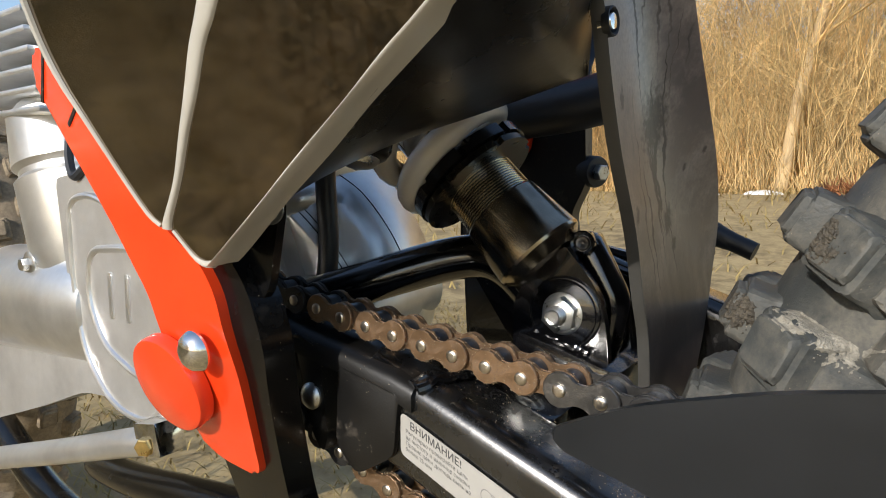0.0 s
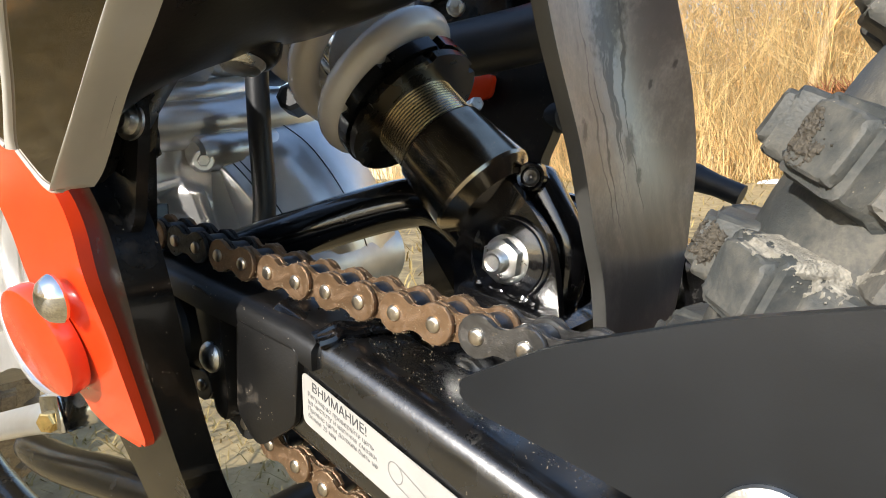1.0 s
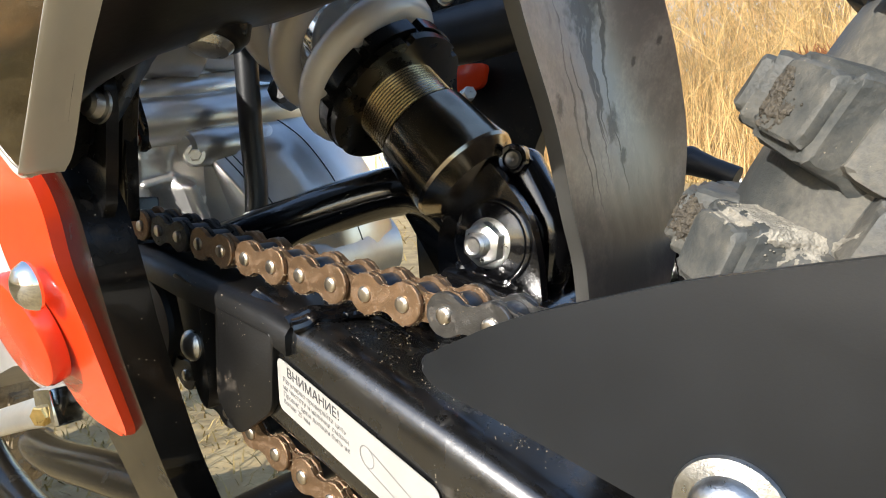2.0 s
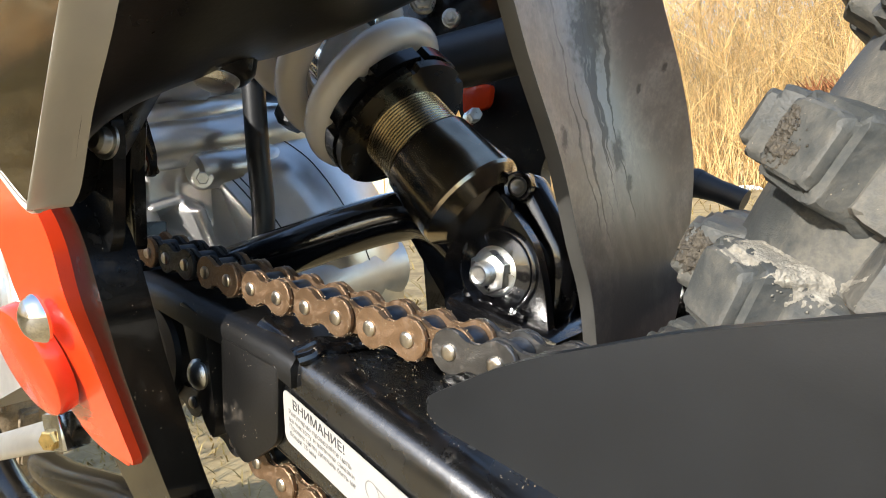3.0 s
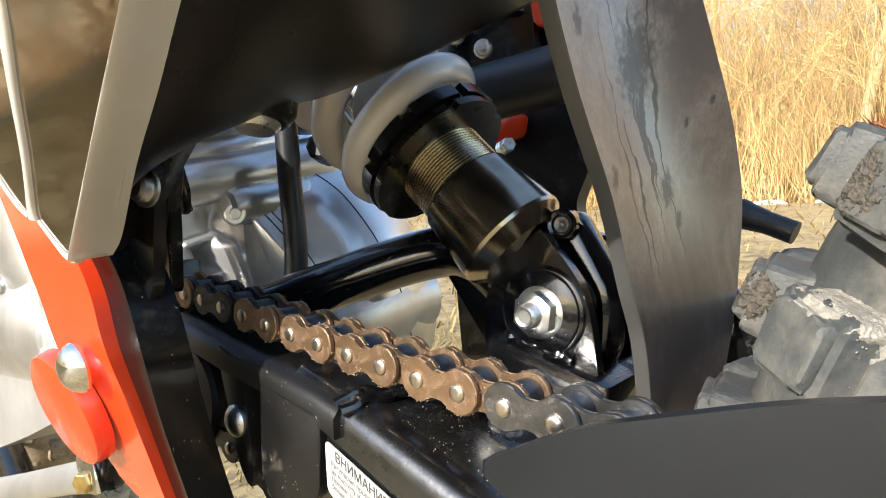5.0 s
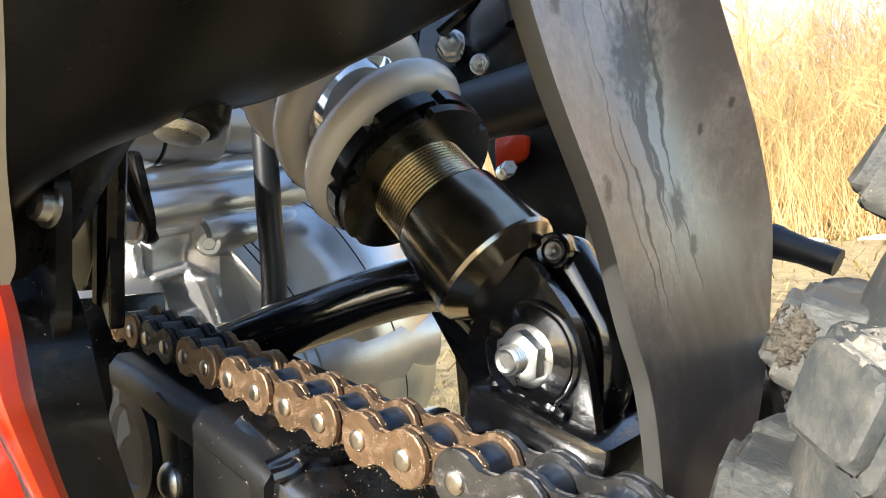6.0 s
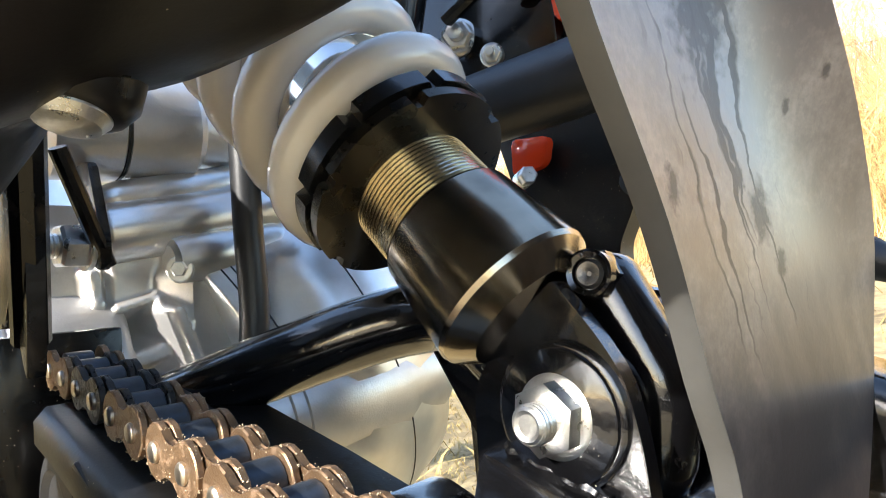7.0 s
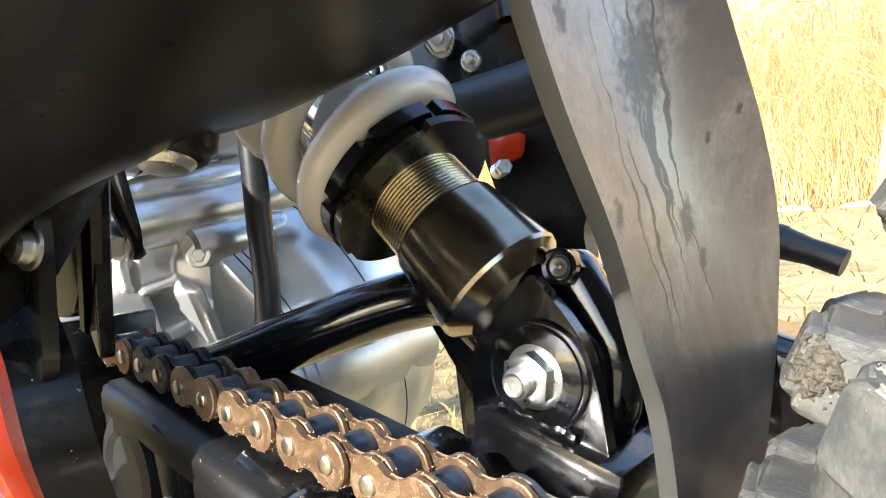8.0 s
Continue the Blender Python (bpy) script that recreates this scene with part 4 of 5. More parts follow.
def build_mud_flap():
    left = [(0.70, 0.18), (0.64, 0.186), (0.60, 0.19), (0.56, 0.199), (0.53, 0.2115), (0.505, 0.2205), (0.48, 0.2330), (0.45, 0.2525), (0.42, 0.2655), (0.40, 0.275), (0.375, 0.279), (0.35, 0.279)]
    right = [(0.70, 0.2), (0.64, 0.215), (0.60, 0.24), (0.56, 0.268), (0.53, 0.291), (0.505, 0.3125), (0.48, 0.334), (0.45, 0.3495), (0.42, 0.346), (0.40, 0.339), (0.375, 0.322), (0.35, 0.30)]
    bm = B()
    rows = []
    cols = 16
    for (z, yl), (_, yr) in zip(left, right):
        row = []
        for k in range(cols + 1):
            f = k / cols
            curl = min(1.0, max(0.0, (z - 0.415) / 0.07))
            y = yl + (yr + 0.02 * (1 - curl) - yl) * f
            bulge = -0.0805 + 0.014 * (0.5 + 0.5 * curl) * f ** (1.1 + 1.9 * curl) - 0.004 * curl * math.sin(math.pi * f) - 0.010 * max(0, z - 0.5)
            row.append((bulge, y, z))
        rows.append(row)
    fine = []
    for c in range(cols + 1):
        fine.append(smooth_path([rows[j][c] for j in range(len(rows))], 4))
    ny = len(fine[0])
    front = [[bm.verts.new(fine[c][j]) for c in range(cols + 1)] for j in range(ny)]
    for j in range(ny - 1):
        for c in range(cols):
            bm.faces.new((front[j][c], front[j][c + 1], front[j + 1][c + 1], front[j + 1][c]))
    back = [[bm.verts.new(fine[c][j] + Vector((-0.003, 0, 0))) for c in range(1, cols + 1)] for j in range(ny)]
    for j in range(ny - 1):
        for c in range(cols - 1):
            bm.faces.new((back[j][c], back[j + 1][c], back[j + 1][c + 1], back[j][c + 1]))
        bm.faces.new((front[j][cols], back[j][cols - 1], back[j + 1][cols - 1], front[j + 1][cols]))
    flap = part("mud_flap", bm, M_FLAP, bike, "black rubber mud flap with dusty run marks")
    # side lip turned forward along the near edge
    bm = B()
    lip = []
    for j in range(ny):
        p = fine[0][j]
        lip.append([bm.verts.new(p + Vector(d)) for d in ((0.0004, 0, 0), (-0.0008, -0.0007, 0), (-0.0048, -0.0004, 0), (-0.0048, 0.0022, 0), (-0.003, 0.003, 0))])
    for a, b in zip(lip, lip[1:]):
        for k in range(5):
            bm.faces.new((a[k], a[(k + 1) % 5], b[(k + 1) % 5], b[k]))
    part("flap_lip", bm, M_FLAP_EDGE, flap)
    m = frame_of((1, -0.05, 0), HOLE)
    bm = lathe(B(), [(-0.003, 0.0040), (0.0003, 0.0041), (0.0008, 0.0047), (0.0006, 0.0052), (-0.002, 0.0053)], m, 28, False)
    grommet = part("grommet", bm, M_RUBBER, flap, "black rubber grommet")
    bm = lathe(B(), [(-0.004, 0.0044), (-0.001, 0.0044), (-0.0006, 0.0034), (0.0006, 0.0028), (0.0009, 0.0006)], m, 24)
    part("screw_head", bm, M_CHROME, grommet, "bright domed screw head")
    return flap


# -- rear wheel
from mathutils.bvhtree import BVHTree

WHEEL_X, WHEEL_Z, WHEEL_R = 0.255, 0.285, 0.333


def torus_profile(bm, centre, profile, n):
    """Turns (radius, y offset) pairs round the axle."""
    rings = []
    for k in range(n):
        a = 2 * math.pi * k / n
        rings.append([bm.verts.new((centre[0] + r * math.cos(a), centre[1] + y, centre[2] + r * math.sin(a))) for r, y in profile])
    cnt = len(profile)
    for k in range(n):
        a, b = rings[k], rings[(k + 1) % n]
        for i in range(cnt):
            bm.faces.new((a[i], a[(i + 1) % cnt], b[(i + 1) % cnt], b[i]))
    return bm


def knob_mesh(name, lx, ly, h, material, seed, step=True):
    """A moulded rubber block with rounded corners, a flared foot and a stepped crown."""
    rng = random.Random(seed)
    bm = B()
    n = 20
    shape = []
    for k in range(n):
        a = 2 * math.pi * (k + 0.5) / n
        c, s = math.cos(a), math.sin(a)
        shape.append((0.5 * lx * math.copysign(abs(c) ** 0.24, c), 0.5 * ly * math.copysign(abs(s) ** 0.24, s)))
    prof = [(1.32, -0.005), (1.12, 0.10 * h), (1.02, 0.32 * h), (0.96, 0.72 * h), (0.93, 0.79 * h)]
    prof += [(0.90, 0.81 * h), (0.76, 0.82 * h), (0.74, 0.85 * h), (0.71, 0.96 * h), (0.66, h)] if step else [(0.88, 0.95 * h), (0.80, h)]
    rings = [[bm.verts.new((x * f + rng.gauss(0, 0.0003), y * f + rng.gauss(0, 0.0003), z + rng.gauss(0, 0.0003))) for x, y in shape] for f, z in prof]
    for a, b in zip(rings, rings[1:]):
        for k in range(n):
            bm.faces.new((a[k], a[(k + 1) % n], b[(k + 1) % n], b[k]))
    bm.faces.new(rings[-1])
    ob = part(name, bm, material, smooth=26)
    me = ob.data
    bpy.data.objects.remove(ob)
    return me


def build_wheel(name, label, centre, radius, material, knobs, width=0.055):
    k = width / 0.055
    prof = [(radius - 0.0115, 0.0), (radius - 0.0140, 0.02 * k), (radius - 0.0215, 0.0395 * k), (radius - 0.037, 0.053 * k), (radius - 0.062, 0.0585 * k), (radius - 0.085, 0.047 * k), (radius - 0.098, 0.033 * k)]
    prof = prof + [(radius - 0.104, 0.0)] + [(r, -y) for r, y in prof[:0:-1]]
    wheel = part(name, torus_profile(B(), centre, prof, 90), material, bike, label)
    rim = [(radius - 0.088, 0.036 * k), (radius - 0.1, 0.034 * k), (radius - 0.108, 0.015 * k), (radius - 0.108, -0.015 * k), (radius - 0.1, -0.034 * k), (radius - 0.088, -0.036 * k), (radius - 0.095, 0)]
    rm = part("rim", torus_profile(B(), centre, rim, 72), M_CHROME, wheel, "bright polished alloy rim")
    bm = lathe(B(), [(-0.05, 0.025), (-0.048, 0.045), (-0.04, 0.045), (-0.035, 0.022), (0.035, 0.022), (0.04, 0.045), (0.048, 0.045), (0.05, 0.025)], frame_of((0, 1, 0), centre), 32)
    hub = part("hub", bm, M_ALLOY, wheel)
    for i in range(36):
        a = 2 * math.pi * i / 36
        b = a + (0.35 if i % 2 else -0.35)
        s = -0.038 if i % 4 < 2 else 0.038
        p = Vector((centre[0] + 0.042 * math.cos(b), centre[1] + s, centre[2] + 0.042 * math.sin(b)))
        q = Vector((centre[0] + (radius - 0.106) * math.cos(a), centre[1] + (0.006 if s > 0 else -0.006), centre[2] + (radius - 0.106) * math.sin(a)))
        part("spoke", tube(B(), [p, q], 0.0018, 6, 1), M_CHROME, wheel)
        part("spoke_nipple", tube(B(), [q - (q - p).normalized() * 0.012, q], 0.0034, 6, 1), M_BRASS, wheel)
    return wheel


def wheel_point(centre, r, a, y):
    return Vector((centre[0] + r * math.cos(a), centre[1] + y, centre[2] + r * math.sin(a)))


def add_knobs(wheel, centre, radius, meshes, steps, rows, turn=0.0):
    """rows: (mesh index, y offset, radius below the crown, tilt in degrees, half a step on or not)."""
    placed = []
    for i in range(steps):
        for idx, y, drop, tilt, half in rows:
            a = 2 * math.pi * (i + 0.5 * half) / steps + turn
            radial = Vector((math.cos(a), 0, math.sin(a)))
            side = Vector((0, 1, 0))
            up = (radial * math.cos(radians(tilt)) + side * math.sin(radians(tilt))).normalized()
            along = Vector((-math.sin(a), 0, math.cos(a)))
            across = up.cross(along)
            m = Matrix((along, across, up)).transposed().to_4x4()
            m.translation = wheel_point(centre, radius - drop, a, y)
            piece("tread_knob", meshes[idx], wheel, m)
            placed.append((meshes[idx], m))
    return placed


def build_rear_wheel():
    centre = (WHEEL_X, YC, WHEEL_Z)
    wheel = build_wheel("rear_wheel", "knobbly rear tyre caked with dried mud", centre, WHEEL_R, M_TYRE, None)
    meshes = [knob_mesh("tread_knob", 0.0235, 0.027, 0.0185, M_TYRE, 1), knob_mesh("tread_knob", 0.0235, 0.024, 0.0185, M_TYRE, 2), knob_mesh("tread_knob", 0.026, 0.027, 0.0205, M_TYRE, 3), knob_mesh("tread_knob", 0.022, 0.05, 0.0115, M_TYRE, 4, False), knob_mesh("tread_knob", 0.021, 0.052, 0.0145, M_TYRE, 5, False)]
    rows = [(0, -0.0155, 0.0185, -10, 0), (0, 0.0155, 0.0185, 10, 0), (2, -0.0435, 0.035, -46, 0), (2, 0.0435, 0.035, 46, 0), (3, -0.0525, 0.062, -82, 0), (3, 0.0525, 0.062, 82, 0), (4, -0.0525, 0.074, -88, 1), (4, 0.0525, 0.074, 88, 1)]
    placed = add_knobs(wheel, centre, WHEEL_R, meshes, 47, rows, radians(155.75))
    rng = random.Random(8)
    # crusts of dried mud on the blocks
    pale, dark = "pale crust of dried mud", "dark gritty crust of mud"
    for c, nrm, size, count, material, label in (((-0.016, 0.249, 0.4225), (0.15, -0.93, 0.32), 0.0085, 160, M_MUD, pale), ((-0.007, 0.238, 0.4185), (0.2, -0.93, 0.3), 0.006, 80, M_MUD, pale),
                                                 ((-0.0161, 0.2437, 0.452), (-0.3, -0.93, 0.1), 0.0055, 260, M_MUD_DARK, dark), ((-0.0434, 0.267, 0.4204), (0.0, -0.99, 0.1), 0.0048, 220, M_MUD_DARK, dark)):
        nrm, c = Vector(nrm).normalized(), Vector(c)
        u = nrm.orthogonal().normalized()
        w = nrm.cross(u)
        cv, cf = [], []
        tv, tf = [], []
        for me, m in placed:
            if (m.translation - c).length < 0.06:
                start = len(tv)
                tv += [m @ v.co for v in me.vertices]
                tf += [[start + k for k in f.vertices] for f in me.polygons]
        tree = BVHTree.FromPolygons(tv, tf)
        # a ragged skin that follows the blocks
        n = 96
        skin = {}
        off = Vector((rng.uniform(0, 9), rng.uniform(0, 9), 0))
        for i in range(n):
            for j in range(n):
                a, b = (i / (n - 1) - 0.5) * 3.2 * size, (j / (n - 1) - 0.5) * 4.0 * size
                spot = tree.ray_cast(c + u * a + w * b + nrm * 0.012, -nrm, 0.022)[0]
                q = Vector((a, b, 0)) * 260 + off
                cover = 1.0 - (a / (1.5 * size)) ** 2 - (b / (1.9 * size)) ** 2 + 0.9 * noise.noise(q) + 0.5 * noise.noise(q * 3.1)
                if spot is None or cover < 0.25:
                    continue
                rise = min(1.0, (cover - 0.25) * 2) * (0.0007 + 0.0006 * noise.noise(q * 2.2) + 0.0005 * noise.noise(q * 6.0))
                skin[i, j] = len(cv)
                cv.append(spot + nrm * rise)
        for i, j in skin:
            if (i + 1, j) in skin and (i, j + 1) in skin and (i + 1, j + 1) in skin:
                ring = [skin[i, j], skin[i + 1, j], skin[i + 1, j + 1], skin[i, j + 1]]
                if max((cv[ring[k]] - cv[ring[k - 1]]).length for k in range(4)) < 0.004:
                    cf.append(ring)
        for _ in range(count):
            p = c + u * rng.gauss(0, size * 0.5) + w * rng.gauss(0, size * 0.7)
            spot = tree.ray_cast(p + nrm * 0.012, -nrm, 0.022)[0]
            if spot is None:
                continue
            r = rng.uniform(0.0001, 0.0005)
            base = len(cv)
            for d in ((1, 0, 0), (-1, 0, 0), (0, 1, 0), (0, -1, 0), (0, 0, 1), (0, 0, -1)):
                q = Vector(d) * r * rng.uniform(0.6, 1.4)
                cv.append(spot + u * q.x + w * q.y + nrm * (q.z * 0.5 + 0.0003))
            for a, b, e in ((0, 2, 4), (2, 1, 4), (1, 3, 4), (3, 0, 4), (2, 0, 5), (1, 2, 5), (3, 1, 5), (0, 3, 5)):
                cf.append((base + a, base + b, base + e))
        crust = new("mud_crust", mesh_of("mud_crust", cv, cf, material))
        crust.parent = wheel
        crust.matrix_parent_inverse = wheel.matrix_world.inverted()
        tagged(crust, label)
    verts, faces = [], []
    base = Vector((-0.011, 0.30, 0.4665))
    for k in range(110):
        d = Vector((rng.gauss(-0.3, 0.6), rng.gauss(0, 0.6), rng.gauss(0.7, 0.4))).normalized()
        twig(verts, faces, base + Vector((rng.uniform(-0.008, 0.008), rng.uniform(-0.006, 0.006), rng.uniform(-0.001, 0.002))), d, rng.uniform(0.002, 0.0065), 0.0004, rng, 0)
    tuft = new("root_tuft", mesh_of("root_tuft", verts, faces, M_ROOTS))
    tuft.parent = wheel
    tuft.matrix_parent_inverse = wheel.matrix_world.inverted()
    tagged(tuft, "reddish brown tuft of dead roots")



# -- bodywork at the side


def panel_y(z):
    """The panel leans outwards, so that it mirrors the meadow."""
    return 0.1435 - 0.33 * (min(z, 0.57) - 0.44)


def build_side_panel():
    # polished number panel
    outline = [(-0.2103, 0.4388), (-0.207, 0.440), (-0.171, 0.4615), (-0.146, 0.4775), (-0.122, 0.4915), (-0.104, 0.503), (-0.088, 0.512), (-0.05, 0.535), (-0.03, 0.57), (-0.2735, 0.57),
               (-0.2745, 0.541), (-0.2742, 0.524), (-0.2705, 0.51), (-0.2638, 0.4965), (-0.252, 0.4736), (-0.2428, 0.4581), (-0.2362, 0.4532), (-0.2286, 0.4515), (-0.2235, 0.445), (-0.2195, 0.4408), (-0.2145, 0.4388)]
    bm = slab(B(), outline, lambda u, v, w: Vector((u, panel_y(v) + w, v)), 0.004, 0.0005, 1)
    panel = part("side_panel", bm, M_PANEL, bike, "polished smoky black side panel reflecting the dry meadow")
    # unseen board above the panel, added to keep the sun off the tubes behind
    bm = slab(B(), rounded([(-0.03, 0.572), (-0.03, 0.76), (-0.42, 0.76), (-0.40, 0.70), (-0.276, 0.572)], 0.004), side_place(0.1005), 0.004, 0.001)
    part("panel_top", bm, M_PANEL, panel)

    def strip(name, left, right, lift, label=""):
        """A raised strip between two edges."""
        bm = B()
        rows = []
        out = Vector((0.3, -0.95, -0.1)).normalized()
        for p, q in zip(smooth_path(left, 4), smooth_path(right, 4)):
            row = [p + Vector((0, 0.004, 0))]
            for k in range(9):
                f = k / 8
                row.append(p.lerp(q, f) + out * lift * math.sin(math.pi * f) ** 0.55)
            rows.append([bm.verts.new(v) for v in row + [q + Vector((0, 0.004, 0))]])
        n = len(rows[0])
        for a, b in zip(rows, rows[1:]):
            for k in range(n):
                bm.faces.new((a[k], a[(k + 1) % n], b[(k + 1) % n], b[k]))
        bm.faces.new(rows[0])
        bm.faces.new(rows[-1][::-1])
        return part(name, bm, M_TRIM, panel, label, 50)
    strip("trim_strip", [(-0.2095, 0.1425, 0.4388), (-0.2065, 0.1405, 0.4402), (-0.171, 0.1342, 0.4615), (-0.146, 0.1298, 0.4775), (-0.122, 0.1255, 0.4915), (-0.104, 0.1220, 0.503), (-0.088, 0.1190, 0.512), (-0.05, 0.111, 0.535)],
          [(-0.2055, 0.1485, 0.4395), (-0.1965, 0.1482, 0.446), (-0.165, 0.1404, 0.465), (-0.1395, 0.1354, 0.480), (-0.119, 0.1311, 0.493), (-0.1, 0.1271, 0.5035), (-0.085, 0.1239, 0.512), (-0.047, 0.116, 0.535)], 0.0042, "pale grey raised plastic trim")
    strip("trim_strip", [(x, panel_y(z) - 0.0005, z) for x, z in ((-0.2355, 0.4525), (-0.2318, 0.4565), (-0.216, 0.471), (-0.203, 0.487), (-0.1915, 0.501), (-0.1815, 0.5135), (-0.1705, 0.525), (-0.14, 0.56))],
          [(x, panel_y(z) - 0.0005, z) for x, z in ((-0.2295, 0.4517), (-0.2262, 0.4565), (-0.2115, 0.471), (-0.1975, 0.487), (-0.1845, 0.5005), (-0.1735, 0.513), (-0.1610, 0.524), (-0.128, 0.559))], 0.0012, "thin pale grey trim line")
    edge = [(-0.273, 0.57), (-0.2745, 0.541), (-0.2742, 0.524), (-0.2705, 0.51), (-0.2638, 0.4965), (-0.252, 0.4736), (-0.2428, 0.4581), (-0.2362, 0.4532)]
    part("edge_line", tube(B(), [(x, panel_y(z) - 0.0002, z) for x, z in edge], [0.0018, 0.0016, 0.0009, 0.0008], 8, 3), M_TRIM, panel, "narrow pale edge line")
    edge = [(-0.2286, 0.4515), (-0.2235, 0.445), (-0.2195, 0.4408), (-0.2145, 0.4388), (-0.2085, 0.4392)]
    part("edge_line", tube(B(), [(x, panel_y(z) - 0.0002, z) for x, z in edge], [0.0007, 0.0008, 0.0012, 0.0016], 8, 4), M_TRIM, panel)
    # bodywork behind the trim, sweeping inwards to the seat
    upper = [(-0.2065, 0.150, 0.4388), (-0.1965, 0.1495, 0.446), (-0.165, 0.1417, 0.465), (-0.119, 0.1324, 0.493), (-0.085, 0.1254, 0.512), (-0.047, 0.1175, 0.5355), (-0.06, 0.20, 0.60)]
    lower = [(-0.206, 0.152, 0.440), (-0.192, 0.174, 0.4785), (-0.165, 0.204, 0.4885), (-0.138, 0.222, 0.4985), (-0.108, 0.236, 0.5095), (-0.102, 0.238, 0.5115), (-0.097, 0.239, 0.513)]
    bm = B()
    up_, lo_ = smooth_path(upper, 5), smooth_path(lower, 5)
    rows = []
    for p, q in zip(up_, lo_):
        row = []
        for k in range(11):
            t = k / 10
            c = p.lerp(q, t)
            row.append(c + Vector((0, -0.012, -0.004)) * math.sin(math.pi * t) * min(1, (p - q).length / 0.06))
        inner = q + Vector((-0.004, 0.018, 0.012))
        row += [q + Vector((-0.001, 0.004, 0.0008)), inner, inner + Vector((-0.01, 0.02, 0.03))]
        rows.append([bm.verts.new(v) for v in row])
    for a, b in zip(rows, rows[1:]):
        for k in range(len(a) - 1):
            bm.faces.new((a[k], a[k + 1], b[k + 1], b[k]))
    body = part("rear_bodywork", bm, M_BODY_PLASTIC, bike, "satin black plastic bodywork under the seat", 60)
    # screw boss below
    m = frame_of((0.12, -0.25, -1), (-0.171, 0.187, 0.4855))
    bm = lathe(B(), [(-0.008, 0.013), (0.002, 0.0125), (0.005, 0.0105), (0.006, 0.0085)], m, 30)
    boss = part("screw_boss", bm, M_BODY_PLASTIC, body)
    bm = lathe(B(), [(0.005, 0.0078), (0.0065, 0.0078), (0.0085, 0.0062), (0.0092, 0.0035), (0.0093, 0.0004)], m, 28)
    part("screw_head", bm, M_ZINC, boss, "bright domed screw head")


# -- frame and its orange guard
def build_frame():
    def spar(y0, depth):
        out = rounded([(-0.395, 0.60), (-0.35, 0.60), (-0.228, 0.455), (-0.203, 0.428), (-0.196, 0.405), (-0.2025, 0.38), (-0.2075, 0.355), (-0.2125, 0.325), (-0.212, 0.24), (-0.26, 0.24), (-0.255, 0.30), (-0.255, 0.38), (-0.29, 0.45)], [0.004, 0.004, 0.02, 0.01, 0.01, 0.01, 0.01, 0.01, 0.01, 0.01, 0.01, 0.02, 0.02])
        return leaning_slab(out, side_place(y0, 0.33, 0.406), depth, 0.005, 5, 0.3391, 0.46)
    fr = part("frame", spar(0.1540, 0.016), M_FRAME_PAINT, bike, "glossy black steel frame spar")
    # mounting plates between spar and bodywork
    bm = slab(B(), rounded([(-0.224, 0.49), (-0.196, 0.49), (-0.189, 0.462), (-0.198, 0.428), (-0.2065, 0.4195), (-0.218, 0.44)], [0.004, 0.004, 0.008, 0.004, 0.003, 0.004]), side_place(0.160, 0.05, 0.45), 0.004, 0.001)
    part("mounting_plate", bm, M_FRAME_PAINT, fr)
    bm = slab(B(), rounded([(-0.262, 0.495), (-0.249, 0.495), (-0.246, 0.45), (-0.249, 0.418), (-0.258, 0.43)], 0.004), side_place(0.192), 0.005, 0.001)
    part("mounting_plate", bm, M_FRAME_PAINT, fr)
    bm = slab(B(), rounded([(-0.345, 0.50), (-0.322, 0.50), (-0.307, 0.465), (-0.309, 0.452), (-0.318, 0.455)], [0.003, 0.003, 0.004, 0.004, 0.004]), side_place(0.230), 0.004, 0.001)
    part("mounting_plate", bm, M_FRAME_PAINT, fr)
    m = frame_of((0.25, -1, 0.1), (-0.194, 0.160, 0.460))
    bm = lathe(B(), [(0, 0.006), (0.001, 0.006), (0.0012, 0.0045), (0.004, 0.0042), (0.005, 0.003), (0.0052, 0.0005)], m, 24)
    part("frame_screw", bm, M_ZINC, fr, "bright round screw head")
    m = frame_of((0.1, -1, 0), (-0.3185, 0.2265, 0.4635))
    bm = B()
    hexagon(bm, 0.0165, 0.0, 0.010, m)
    lathe(bm, [(-0.002, 0.0105), (0.0, 0.0105)], m, 24)
    threads(bm, 0.0052, 0.010, 0.024, 0.0014, 0.0006, m, 20)
    part("frame_nut", bm, M_ZINC, fr, "bright hexagon nut on a stud")
    m = frame_of((0.1, -1, 0), (-0.300, 0.2015, 0.4665))
    part("frame_nut", hexagon(B(), 0.0165, 0.0, 0.011, m), M_ZINC, fr)
    # pivot bush of the swingarm behind the spar
    bm = lathe(B(), [(-0.03, 0.02), (-0.028, 0.0235), (0.0, 0.024), (0.002, 0.0225), (0.003, 0.017), (0.001, 0.015)], frame_of((0, -1, 0), (-0.262, 0.203, 0.372)), 40)
    part("pivot_bush", bm, M_RUBBER, fr, "round black pivot bush")
    bm = slab(B(), rounded([(-0.33, 0.50), (-0.262, 0.50), (-0.252, 0.452), (-0.268, 0.434), (-0.33, 0.434)], 0.006), side_place(0.190), 0.006, 0.0015)
    part("pivot_plate", bm, M_FRAME_PAINT, fr, "black steel swingarm pivot plate")
    bm = box(B(), (-0.309, 0.2135, 0.387), (0.005, 0.046, 0.085), None, 0.0015)
    part("cross_plate", bm, M_FRAME_PAINT, fr, "black steel plate between the frame sides")
    # rubber mount beside the damper
    m = frame_of((0.85, -0.4, -0.1), (-0.1687, 0.413, 0.4794))
    bm = lathe(B(), [(-0.02, 0.010), (-0.018, 0.0108), (0.012, 0.0108), (0.0135, 0.0100), (0.0137, 0.007)], m, 30)
